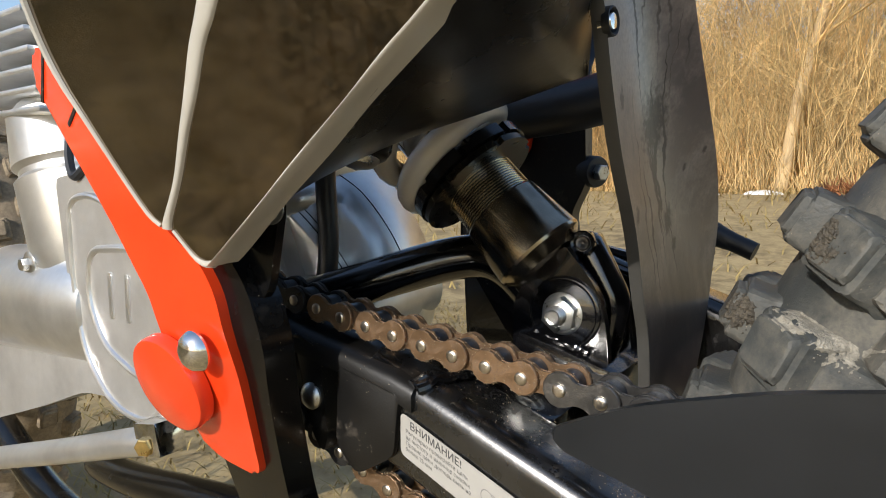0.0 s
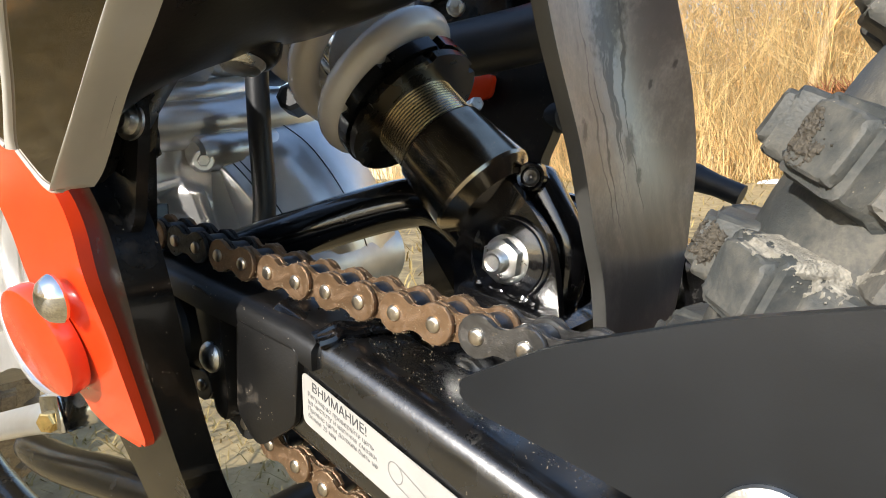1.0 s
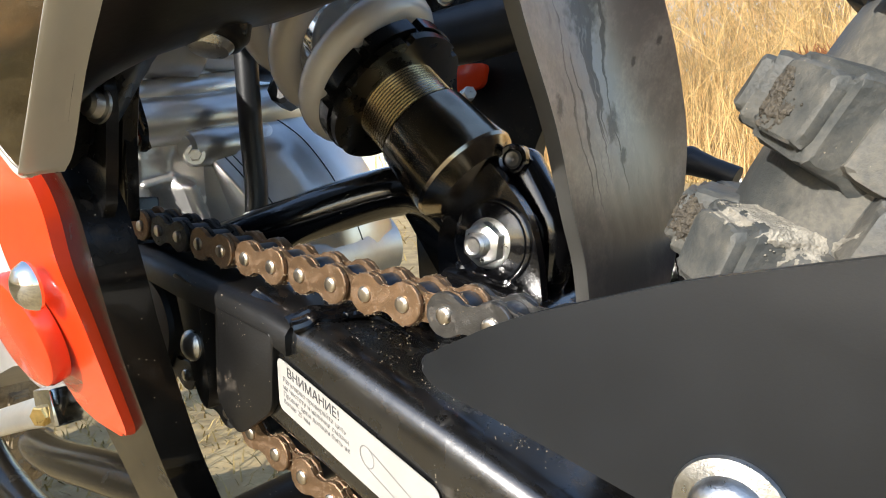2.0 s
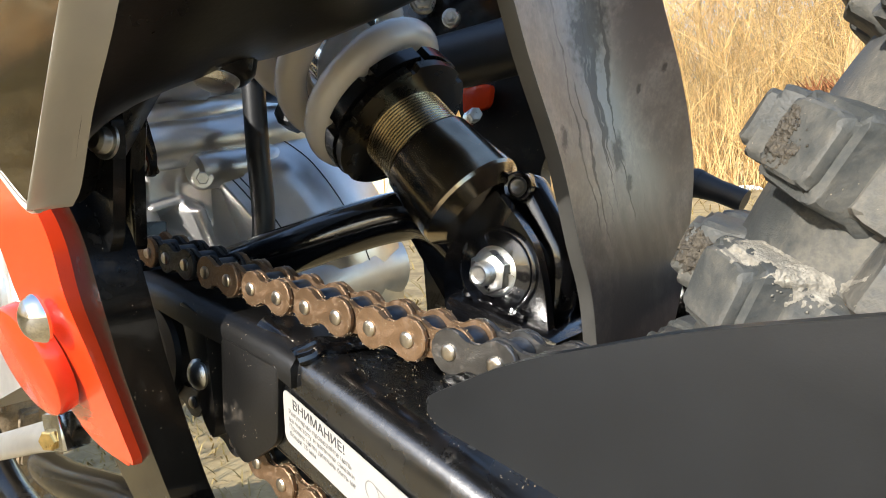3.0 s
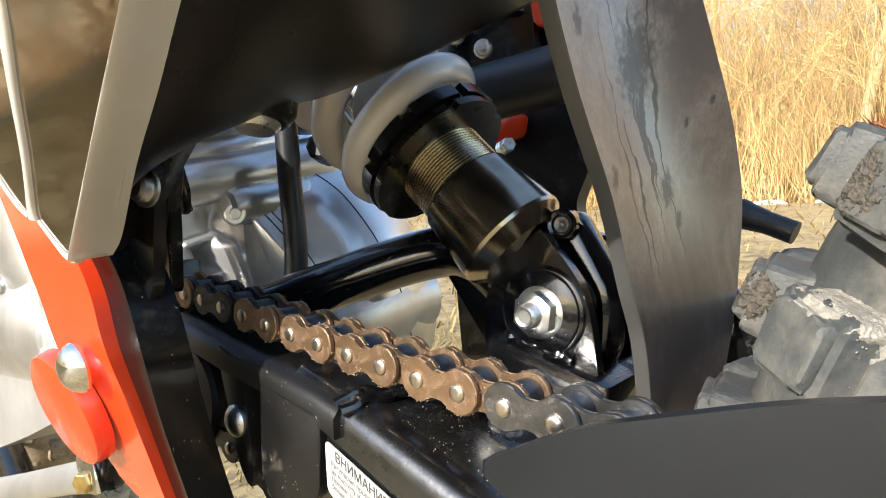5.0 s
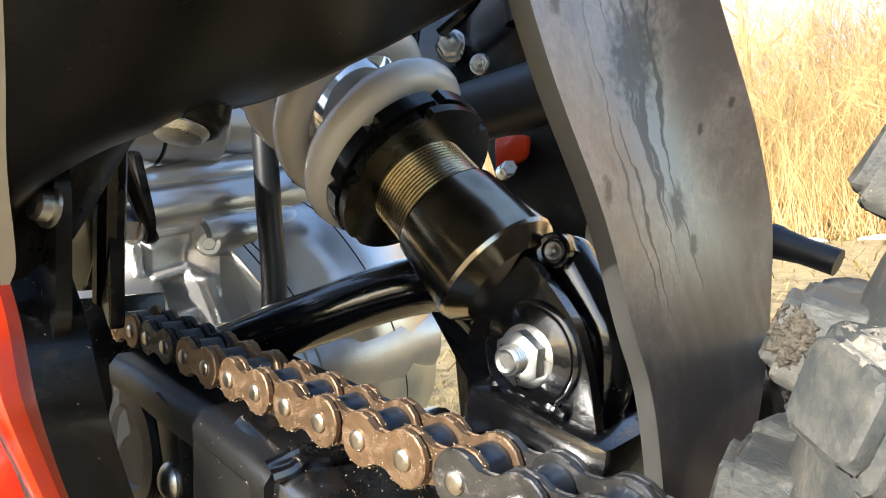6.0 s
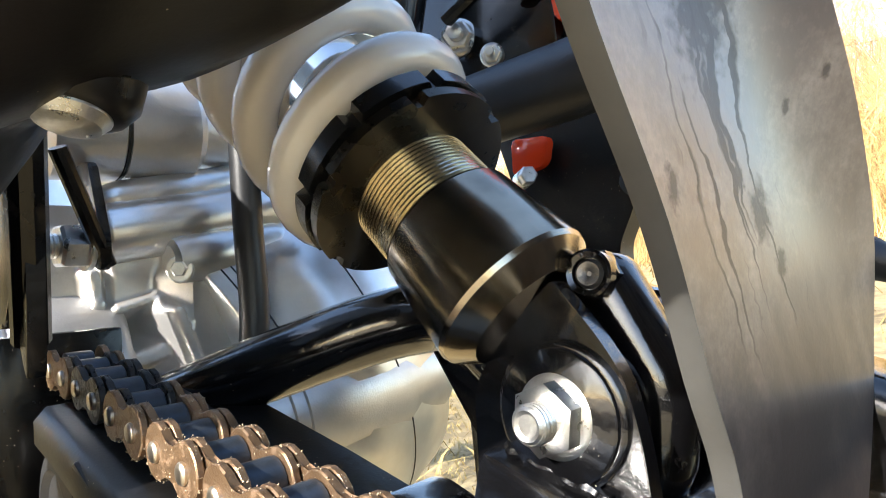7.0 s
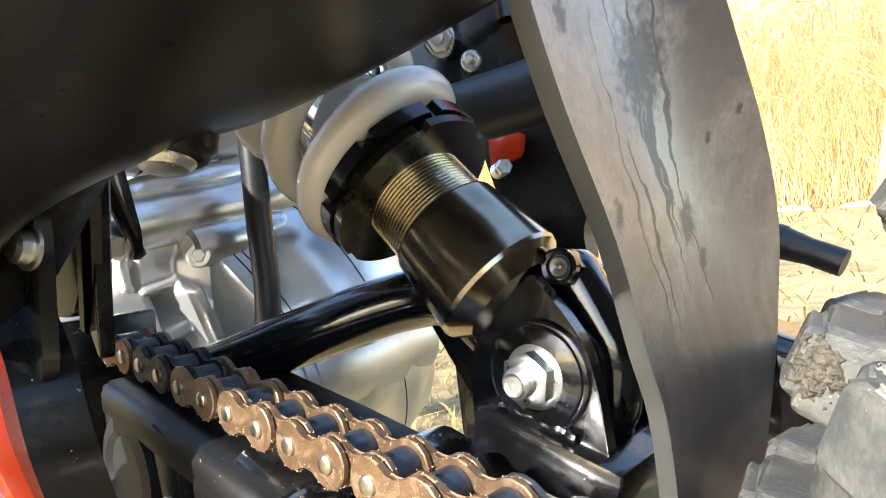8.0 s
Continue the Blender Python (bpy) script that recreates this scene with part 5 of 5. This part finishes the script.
    mount = part("rubber_mount", bm, M_RUBBER, fr, "black rubber mount")
    part("mount_bolt", hexagon(B(), 0.010, 0.0130, 0.0190, m), M_ZINC, mount)
    # crossing stays behind the bodywork
    for a, b, r in (((-0.232, 0.190, 0.50), (-0.262, 0.196, 0.43), 0.0055), ((-0.300, 0.214, 0.50), (-0.313, 0.234, 0.455), 0.0035)):
        part("stay", tube(B(), [a, b], r, 10, 1), M_FRAME_PAINT, fr)
    # lower cradle tube
    part("cradle_tube", tube(B(), [(-0.480, 0.222, 0.257), (-0.474, 0.220, 0.258), (-0.40, 0.209, 0.270), (-0.327, 0.205, 0.283), (-0.26, 0.205, 0.292)], [0.006, 0.011, 0.011, 0.011], 16), M_FRAME_PAINT, fr)
    part("cradle_tube", tube(B(), [(-0.75, 0.25, 0.22), (-0.6, 0.235, 0.19), (-0.42, 0.225, 0.185), (-0.25, 0.21, 0.21)], 0.014, 14), M_FRAME_PAINT, fr)
    # upper subframe tubes behind the damper
    part("subframe_tube", tube(B(), [(-0.26, 0.335, 0.503), (-0.205, 0.348, 0.511), (-0.15, 0.36, 0.518), (-0.105, 0.369, 0.53)], 0.0155, 18), M_RUBBER, fr, "thick matt black tube")
    bm = slab(B(), rounded([(-0.25, 0.60), (-0.167, 0.60), (-0.164, 0.50), (-0.163, 0.47), (-0.173, 0.45), (-0.170, 0.43), (-0.19, 0.432), (-0.225, 0.47), (-0.245, 0.53)], 0.006), side_place(0.402), 0.012, 0.003)
    part("inner_fender", bm, M_BLACK_PLASTIC, fr, "black plastic inner fender")
    part("bracket_strut", tube(B(), [(-0.25, 0.365, 0.62), (-0.262, 0.36, 0.56), (-0.268, 0.355, 0.52)], 0.009, 12), M_FRAME_PAINT, fr)
    for (x, y, z), s in (((-0.243, 0.382, 0.5625), 0.0135), ((-0.214, 0.372, 0.543), 0.008)):
        m = frame_of((0.5, -0.8, -0.1), (x, y, z))
        bm = B()
        lathe(bm, [(0, s * 0.72), (0.002, s * 0.7), (0.003, s * 0.6)], m, 28)
        hexagon(bm, s, 0.002, 0.002 + s * 0.5, m)
        nut = part("bracket_nut", bm, M_ZINC, fr, "bright flange nut on the bracket")
        part("stud", threads(B(), s * 0.28, 0.004, 0.004 + s * 0.8, 0.001, 0.0004, m, 18), M_ZINC, nut)
    bm = slab(B(), rounded([(-0.29, 0.60), (-0.19, 0.60), (-0.185, 0.53), (-0.235, 0.525), (-0.28, 0.55)], 0.01), side_place(0.384), 0.006, 0.0015)
    part("bracket_plate", bm, M_FRAME_PAINT, fr)
    part("cable", tube(B(), [(-0.235, 0.365, 0.566), (-0.212, 0.362, 0.572), (-0.196, 0.36, 0.583), (-0.184, 0.358, 0.572), (-0.18, 0.357, 0.552)], 0.0042, 10), M_FRAME_PAINT, fr)
    bm = slab(B(), rounded([(-0.19, 0.60), (-0.16, 0.60), (-0.165, 0.555), (-0.182, 0.549)], 0.004), side_place(0.378), 0.02, 0.002)
    part("far_panel", bm, M_ORANGE, fr, "orange plastic panel on the far side")
    bm = slab(B(), rounded([(-0.222, 0.507), (-0.200, 0.505), (-0.203, 0.4915), (-0.222, 0.488)], 0.003), side_place(0.392), 0.005, 0.001)
    part("far_panel", bm, M_ORANGE, fr)
    m = frame_of((0.8, -0.55, 0.1), (-0.218, 0.393, 0.486))
    bm = B()
    lathe(bm, [(0, 0.0045), (0.008, 0.0045)], m, 16)
    hexagon(bm, 0.0078, 0.008, 0.013, m)
    part("far_bolt", bm, M_ZINC, fr)
    part("axle_hose", tube(B(), [(-0.11, 0.40, 0.447), (-0.092, 0.398, 0.4435), (-0.080, 0.396, 0.4405), (-0.079, 0.3958, 0.4402), (-0.068, 0.394, 0.4360), (-0.056, 0.393, 0.4310)], [0.005, 0.0055, 0.0076, 0.0074, 0.0056, 0.0056], 14), M_RUBBER, fr)
    part("far_link", tube(B(), [(-0.20, 0.375, 0.437), (-0.14, 0.378, 0.426), (-0.09, 0.38, 0.415)], 0.006, 10), M_BLACK_PAINT, fr)
    bm = lathe(B(), [(-0.032, 0.02), (-0.03, 0.032), (0.026, 0.034), (0.028, 0.028)], frame_of((1, 0, 0.06), (-0.13, 0.402, 0.392)), 48)
    part("exhaust_pipe", bm, M_ALLOY, fr, "satin metal exhaust pipe that mirrors the sky")
    return fr


def build_orange_guard():
    out = rounded([(-0.366, 0.540), (-0.349, 0.540), (-0.252, 0.4515), (-0.227, 0.4375), (-0.2175, 0.425), (-0.2115, 0.395), (-0.2165, 0.366), (-0.2215, 0.341), (-0.2265, 0.3365), (-0.253, 0.3395), (-0.268, 0.352), (-0.270, 0.372), (-0.262, 0.402), (-0.2665, 0.419), (-0.294, 0.4505), (-0.369, 0.525)],
                  [0.003, 0.004, 0.006, 0.010, 0.012, 0.012, 0.01, 0.004, 0.004, 0.01, 0.012, 0.01, 0.004, 0.01, 0.02, 0.006], 4)
    bm = leaning_slab(out, side_place(0.1490, 0.34, 0.408), 0.0065, 0.0028, 4, 0.3391, 0.46)
    og = part("frame_guard", bm, M_ORANGE, bike, "bright orange plastic frame guard")
    bm = lathe(B(), [(-0.002, 0.0240), (0.0030, 0.0240), (0.0046, 0.0232), (0.0054, 0.0214), (0.0056, 0.001)], frame_of((0.02, -1, -0.3), (-0.2592, 0.1555, 0.3800)), 56)
    part("pivot_cover", bm, M_ORANGE, og, "round raised orange cover")
    bm = lathe(B(), [(0, 0.0090), (0.001, 0.0092), (0.0018, 0.0088), (0.0042, 0.0072), (0.0058, 0.0046), (0.0065, 0.0022), (0.0066, 0.0003)], frame_of((0.02, -1, -0.14), (-0.2300, 0.1482, 0.4005)), 36)
    part("rivet", bm, M_CHROME, og, "large bright domed rivet")
    for a, b in (((-0.358, 0.512), (-0.353, 0.542)), ((-0.331, 0.499), (-0.318, 0.512))):
        bm = B()
        a, b = Vector(a), Vector(b)
        d = (b - a).normalized()
        s = Vector((d.y, -d.x)) * 0.0012
        pl = side_place(0.1485, 0.34, 0.408)
        slab(bm, [tuple(a - s), tuple(a + s), tuple(b + s), tuple(b - s)], lambda u, v, w: pl(u, v, w), 0.001)
        part("guard_slot", bm, M_BLACK_PLASTIC, og, "narrow dark slot")


# -- engine
def build_engine():
    # rear of the crankcase, seen behind the damper
    bm = B()
    box(bm, (-0.425, 0.31, 0.425), (0.09, 0.22, 0.12), Euler((0, radians(-8), 0)).to_matrix().to_4x4(), 0.012, 3)
    eng = part("engine", bm, M_ALLOY_PAINT, bike, "silver cast alloy engine with ribbed covers")
    # upper rear boss: a lying bar with a ledge above it
    ax = frame_of((0, 1, 0.16), (-0.336, 0.2385, 0.4695))
    bm = lathe(B(), [(-0.002, 0.009), (0.0, 0.0128), (0.002, 0.0138), (0.045, 0.0142), (0.065, 0.0145), (0.068, 0.0160), (0.072, 0.0168), (0.11, 0.0172), (0.13, 0.015)], ax, 40)
    part("lying_boss", bm, M_ALLOY, eng, "satin silver cast boss")
    bm = lathe(B(), [(-0.004, 0.003), (0.003, 0.0075), (0.008, 0.0085), (0.075, 0.0092), (0.08, 0.006)], frame_of((0, 1, 0.2), (-0.343, 0.2405, 0.4855)), 28)
    part("case_ledge", bm, M_ALLOY, eng)
    starter = frame_of((0, 1, 0.05), (-0.350, 0.218, 0.5205))
    bm = lathe(B(), [(0.0, 0.02), (0.002, 0.025), (0.03, 0.0255), (0.0305, 0.0248), (0.032, 0.0248), (0.0325, 0.0255), (0.064, 0.026), (0.068, 0.022), (0.070, 0.019), (0.098, 0.019), (0.1, 0.016)], starter, 44)
    part("starter_motor", bm, M_ALLOY_PAINT, eng, "silver starter motor body with a dark seam")
    part("starter_seam", lathe(B(), [(0.0306, 0.0256), (0.0319, 0.0256)], starter, 44), M_BLACK_PLASTIC, eng)
    part("starter_cap", lathe(B(), [(0.098, 0.016), (0.0985, 0.0205), (0.13, 0.0205), (0.132, 0.018)], starter, 36), M_BLACK_PLASTIC, eng)
    bm = lathe(B(), [(-0.012, 0.006), (-0.01, 0.0085), (0.008, 0.0085), (0.01, 0.006)], frame_of((0.4, -0.6, 0.1), (-0.292, 0.312, 0.489)), 8)
    part("cable_end", bm, M_RUBBER, eng, "small black rubber boot")

    # cast rear face of the case: faces at several depths, run together with fillets
    def face_depth(y, z):
        def pad(depth, y0, y1, z0, z1, tilt=0.0, draft=2.2):
            zz = z - tilt * (y - 0.5 * (y0 + y1))
            out = math.hypot(max(y0 - y, y - y1, 0.0), max(z0 - zz, zz - z1, 0.0))
            return depth - draft * out
        def bar(depth, p, q, r):
            d = Vector((q[0] - p[0], q[1] - p[1]))
            w = Vector((y - p[0], z - p[1]))
            f = max(0.0, min(1.0, w.dot(d) / d.length_squared))
            away = (w - f * d).length
            return depth - 2.5 * max(0.0, away - r) - 20 * min(away, r) ** 2
        forms = (-0.357, pad(-0.338, 0.2435, 0.268, 0.440, 0.47, 0.25), pad(-0.3215, 0.2725, 0.33, 0.40, 0.4435, -0.1, 1.4), bar(-0.3195, (0.2655, 0.4335), (0.2765, 0.40), 0.0018),
                 bar(-0.338, (0.236, 0.452), (0.2375, 0.438), 0.002), bar(-0.338, (0.2375, 0.438), (0.230, 0.423), 0.0025), bar(-0.331, (0.243, 0.4105), (0.266, 0.4160), 0.003),
                 pad(-0.347, 0.20, 0.2345, 0.43, 0.47), bar(-0.334, (0.244, 0.4355), (0.262, 0.4405), 0.0012), pad(-0.330, 0.268, 0.33, 0.43, 0.48))
        top = max(forms)
        k = 0.0011
        return top + k * math.log(sum(math.exp((f - top) / k) for f in forms))
    bm = B()
    ys, zs = np.linspace(0.205, 0.325, 120), np.linspace(0.392, 0.485, 94)
    grid = [[bm.verts.new((face_depth(float(y), float(z)), y, z)) for y in ys] for z in zs]
    for a, b in zip(grid, grid[1:]):
        for k in range(len(ys) - 1):
            bm.faces.new((a[k], a[k + 1], b[k + 1], b[k]))
    rim_loop = [v for v in grid[0]] + [r[-1] for r in grid[1:]] + grid[-1][-2::-1] + [r[0] for r in grid[-2:0:-1]]
    back = [bm.verts.new((-0.40, v.co.y, v.co.z)) for v in rim_loop]
    for k in range(len(back)):
        j = (k + 1) % len(back)
        bm.faces.new((rim_loop[k], back[k], back[j], rim_loop[j]))
    part("case_face", bm, M_ALLOY_PAINT, eng, "sculpted cast rear face of the case", 50)
    m = frame_of((0.85, -0.5, 0), (-0.318, 0.2655, 0.4525))
    bm = B()
    lathe(bm, [(-0.006, 0.0062), (0.0, 0.0062), (0.0006, 0.0055)], m, 20)
    part("bolt_seat", bm, M_ALLOY, eng)
    bm = hexagon(B(), 0.0064, 0.0, 0.005, m)
    part("case_bolt", bm, M_ZINC, eng, "bright hexagon case bolt")
    bm = lathe(B(), [(-0.003, 0.008), (-0.001, 0.0105), (0.004, 0.0115), (0.05, 0.0125), (0.055, 0.011)], frame_of((0, 1, 0.14), (-0.326, 0.267, 0.4565)), 36)
    part("bolt_boss", bm, M_ALLOY, eng)
    # clutch side: a smooth slanting cover with wavy steps and dark joints
    cover = frame_of((0, 1, 0.38), (-0.402, 0.302, 0.372))
    n = 140
    prof = [(0.0042, 0.08, 0), (0.0045, 0.1150, 0), (0.0058, 0.1165, 0), (0.0195, 0.1172, 1), (0.0212, 0.1192, 1), (0.0352, 0.1198, 2), (0.0368, 0.1212, 2), (0.058, 0.1208, 3), (0.071, 0.1196, 3), (0.10, 0.115, 0), (0.115, 0.10, 0), (0.12, 0.07, 0)]
    bm, rings = B(), []
    for s0, r, wave in prof:
        ring = []
        for k in range(n):
            a = 2 * math.pi * k / n
            d = cover.to_3x3() @ Vector((math.cos(a), math.sin(a), 0))
            rise = d.z
            shift = 0.0026 * math.sin(14 * rise + wave) + 0.001 * math.sin(31 * rise) if wave in (1, 2) else -0.08 * max(0.0, rise - 0.56) ** 1.5 if wave == 3 else 0.0
            ring.append(bm.verts.new(cover @ Vector((r * math.cos(a), r * math.sin(a), s0 + shift))))
        rings.append(ring)
    for a, b in zip(rings, rings[1:]):
        for k in range(n):
            bm.faces.new((a[k], a[(k + 1) % n], b[(k + 1) % n], b[k]))
    part("clutch_cover", bm, M_ALLOY, eng, "smooth silver clutch cover with dark joints", 60)
    for s0, r in ((0.0115, 0.1172), (0.0163, 0.1174)):
        part("cover_joint", lathe(B(), [(s0, r - 0.004), (s0, r), (s0 + 0.0007, r), (s0 + 0.0007, r - 0.004)], cover, n, False), M_BLACK_PLASTIC, eng)
    bm, edge = B(), []
    for k in range(n + 1):
        a = 2 * math.pi * k / n
        d = cover.to_3x3() @ Vector((math.cos(a), math.sin(a), 0))
        edge.append(cover @ Vector((0.1202 * math.cos(a), 0.1202 * math.sin(a), 0.0645 - 0.08 * max(0.0, d.z - 0.56) ** 1.5)))
    part("cover_joint", tube(bm, edge, 0.0005, 6, 1), M_BLACK_PLASTIC, eng)
    bm = lathe(B(), [(0.0, 0.025), (0.003, 0.031), (0.052, 0.0315), (0.0525, 0.0300), (0.0545, 0.0300), (0.055, 0.0315), (0.0595, 0.0315), (0.060, 0.0300), (0.062, 0.0300), (0.0625, 0.0315), (0.125, 0.031), (0.135, 0.027), (0.16, 0.0265)], frame_of((0, 1, 0.1), (-0.31, 0.245, 0.372)), 48)
    part("lower_cover", bm, M_ALLOY_PAINT, eng, "silver cylinder-shaped lower cover with dark rings")
    bm = tube(B(), [(-0.297, 0.288, 0.60), (-0.296, 0.288, 0.52), (-0.295, 0.288, 0.47), (-0.294, 0.288, 0.42), (-0.30, 0.28, 0.36)], 0.0068, 14)
    part("breather_hose", bm, M_RUBBER, eng, "black rubber breather hose")
    # left side covers
    out = rounded([(-0.452, 0.462), (-0.42, 0.466), (-0.33, 0.44), (-0.315, 0.36), (-0.36, 0.318), (-0.405, 0.322), (-0.44, 0.35), (-0.452, 0.40)], [0.014, 0.012, 0.03, 0.03, 0.03, 0.02, 0.03, 0.03], 6)
    case = part("sprocket_cover", slab(B(), out, side_place(0.199), 0.05, 0.009, 4), M_ALLOY_PAINT, eng, "satin silver front sprocket cover")
    out = rounded([(-0.418, 0.428), (-0.36, 0.432), (-0.325, 0.41), (-0.325, 0.36), (-0.36, 0.35), (-0.405, 0.366), (-0.422, 0.395)], 0.02, 6)
    part("cover_face", slab(B(), out, side_place(0.1955), 0.01, 0.004, 3), M_ALLOY_PAINT, case)
    bead = [(p[0], 0.1962, p[1]) for p in out]
    part("cover_bead", tube(B(), bead + [bead[0], bead[1]], 0.0026, 10, 1), M_ALLOY, case)
    rim = rounded([(-0.4495, 0.4595), (-0.42, 0.4635), (-0.332, 0.4375), (-0.3175, 0.36), (-0.36, 0.3205), (-0.405, 0.3245), (-0.4375, 0.352), (-0.4495, 0.40)], [0.014, 0.012, 0.03, 0.03, 0.03, 0.02, 0.03, 0.03], 6)
    rim = [(p[0], 0.1995, p[1]) for p in rim]
    part("cover_bead", tube(B(), rim + [rim[0], rim[1]], 0.0024, 10, 1), M_ALLOY, case)
    for x in (-0.392, -0.372):
        bm = slab(B(), rounded([(x - 0.0022, 0.415), (x + 0.0022, 0.415), (x + 0.0022, 0.385), (x - 0.0022, 0.385)], 0.002), side_place(0.1946), 0.003, 0.0006)
        part("cover_rib", bm, M_ALLOY, case)
    bm = lathe(B(), [(0, 0.03), (0.006, 0.042), (0.02, 0.046), (0.19, 0.046), (0.2, 0.04)], frame_of((-1, -0.02, -0.06), (-0.437, 0.238, 0.382)), 40)
    part("magneto_cover", bm, M_ALLOY, eng, "round silver ignition cover")
    bm = slab(B(), rounded([(-0.66, 0.345), (-0.43, 0.35), (-0.405, 0.322), (-0.48, 0.3145), (-0.55, 0.289), (-0.66, 0.253)], 0.012), side_place(0.215), 0.14, 0.012)
    part("sump", bm, M_ALLOY_PAINT, eng)
    # barrel, head and intake at the front
    bm = lathe(B(), [(-0.03, 0.04), (0.0, 0.048), (0.05, 0.05), (0.054, 0.046), (0.058, 0.046), (0.062, 0.05), (0.10, 0.048), (0.11, 0.04)], frame_of((-0.25, 0, 1), (-0.505, 0.245, 0.425)), 40)
    part("barrel", bm, M_ALLOY, eng)
    for k in range(6):
        bm = box(B(), (-0.55 - 0.004 * k, 0.255, 0.522 + 0.014 * k), (0.15, 0.12, 0.005), None, 0.002)
        part("cooling_fin", bm, M_ALLOY, eng)
    part("intake_pipe", tube(B(), [(-0.47, 0.22, 0.60), (-0.462, 0.215, 0.55), (-0.475, 0.225, 0.52)], 0.014, 14), M_ALLOY, eng)
    m = frame_of((0, -1, 0), (-0.521, 0.2, 0.41))
    bm = B()
    lathe(bm, [(-0.02, 0.011), (0.0, 0.010), (0.001, 0.008)], m, 20)
    hexagon(bm, 0.009, 0.0, 0.006, m)
    part("cover_bolt", bm, M_ZINC, eng)
    part("cable_loop", tube(B(), [(-0.455, 0.205, 0.505), (-0.447, 0.20, 0.487), (-0.437, 0.198, 0.475), (-0.427, 0.2, 0.48)], 0.003, 8), M_RUBBER, eng)
    # gear lever
    bm = B()
    pts = [(-0.80, 0.178, 0.180), (-0.70, 0.182, 0.210), (-0.57, 0.186, 0.250), (-0.47, 0.188, 0.280), (-0.40, 0.188, 0.302), (-0.362, 0.188, 0.314), (-0.345, 0.189, 0.3185)]
    tube(bm, pts, 0.0095, 16, 4, 0.7)
    lever = part("gear_lever", bm, M_ALLOY, eng, "chromed steel gear lever")
    bm = box(B(), (-0.338, 0.192, 0.3225), (0.024, 0.018, 0.020), Euler((0, radians(-12), 0)).to_matrix().to_4x4(), 0.002)
    part("lever_clamp", bm, M_CHROME, lever)
    m = frame_of((0.5, -1, 0.0), (-0.338, 0.184, 0.3195))
    bm = hexagon(B(), 0.0095, 0.0, 0.005, m)
    part("clamp_bolt", bm, M_BRASS, lever, "yellow zinc clamp bolt")
    # front sprocket behind the cover
    bm = lathe(B(), [(-0.003, 0.03), (-0.003, 0.036), (0.003, 0.036), (0.003, 0.03)], frame_of((0, 1, 0), (-0.292, CHAIN_Y, 0.366)), 36)
    part("front_sprocket", bm, M_CHAIN_GREY, eng)
    bm = lathe(B(), [(-0.02, 0.012), (-0.018, 0.016), (0.018, 0.016), (0.02, 0.012)], frame_of((0, 1, 0), (-0.196, 0.213, 0.292)), 30)
    part("chain_roller", bm, M_BLACK_PLASTIC, eng)
    part("roller_bolt", hexagon(B(), 0.012, 0.02, 0.027, frame_of((0, -1, 0), (-0.196, 0.213, 0.292))), M_ZINC, eng)


build_mud_flap()
build_side_panel()
build_frame()
build_orange_guard()
build_engine()
build_chain_guard()
build_rear_wheel()


def build_front_wheel():
    centre = (-1.075, YC, 0.305)
    wheel = build_wheel("front_wheel", "dusty tan knobbly front tyre on a bright rim", centre, 0.35, M_TYRE_TAN, None, 0.045)
    meshes = [knob_mesh("tread_knob", 0.024, 0.02, 0.014, M_TYRE_TAN, 5), knob_mesh("tread_knob", 0.024, 0.022, 0.015, M_TYRE_TAN, 6)]
    add_knobs(wheel, centre, 0.35, meshes, 44, [(0, 0.0, 0.0185, 0, 0), (1, -0.026, 0.025, -28, 1), (1, 0.026, 0.025, 28, 1)])


build_front_wheel()
build_chain()
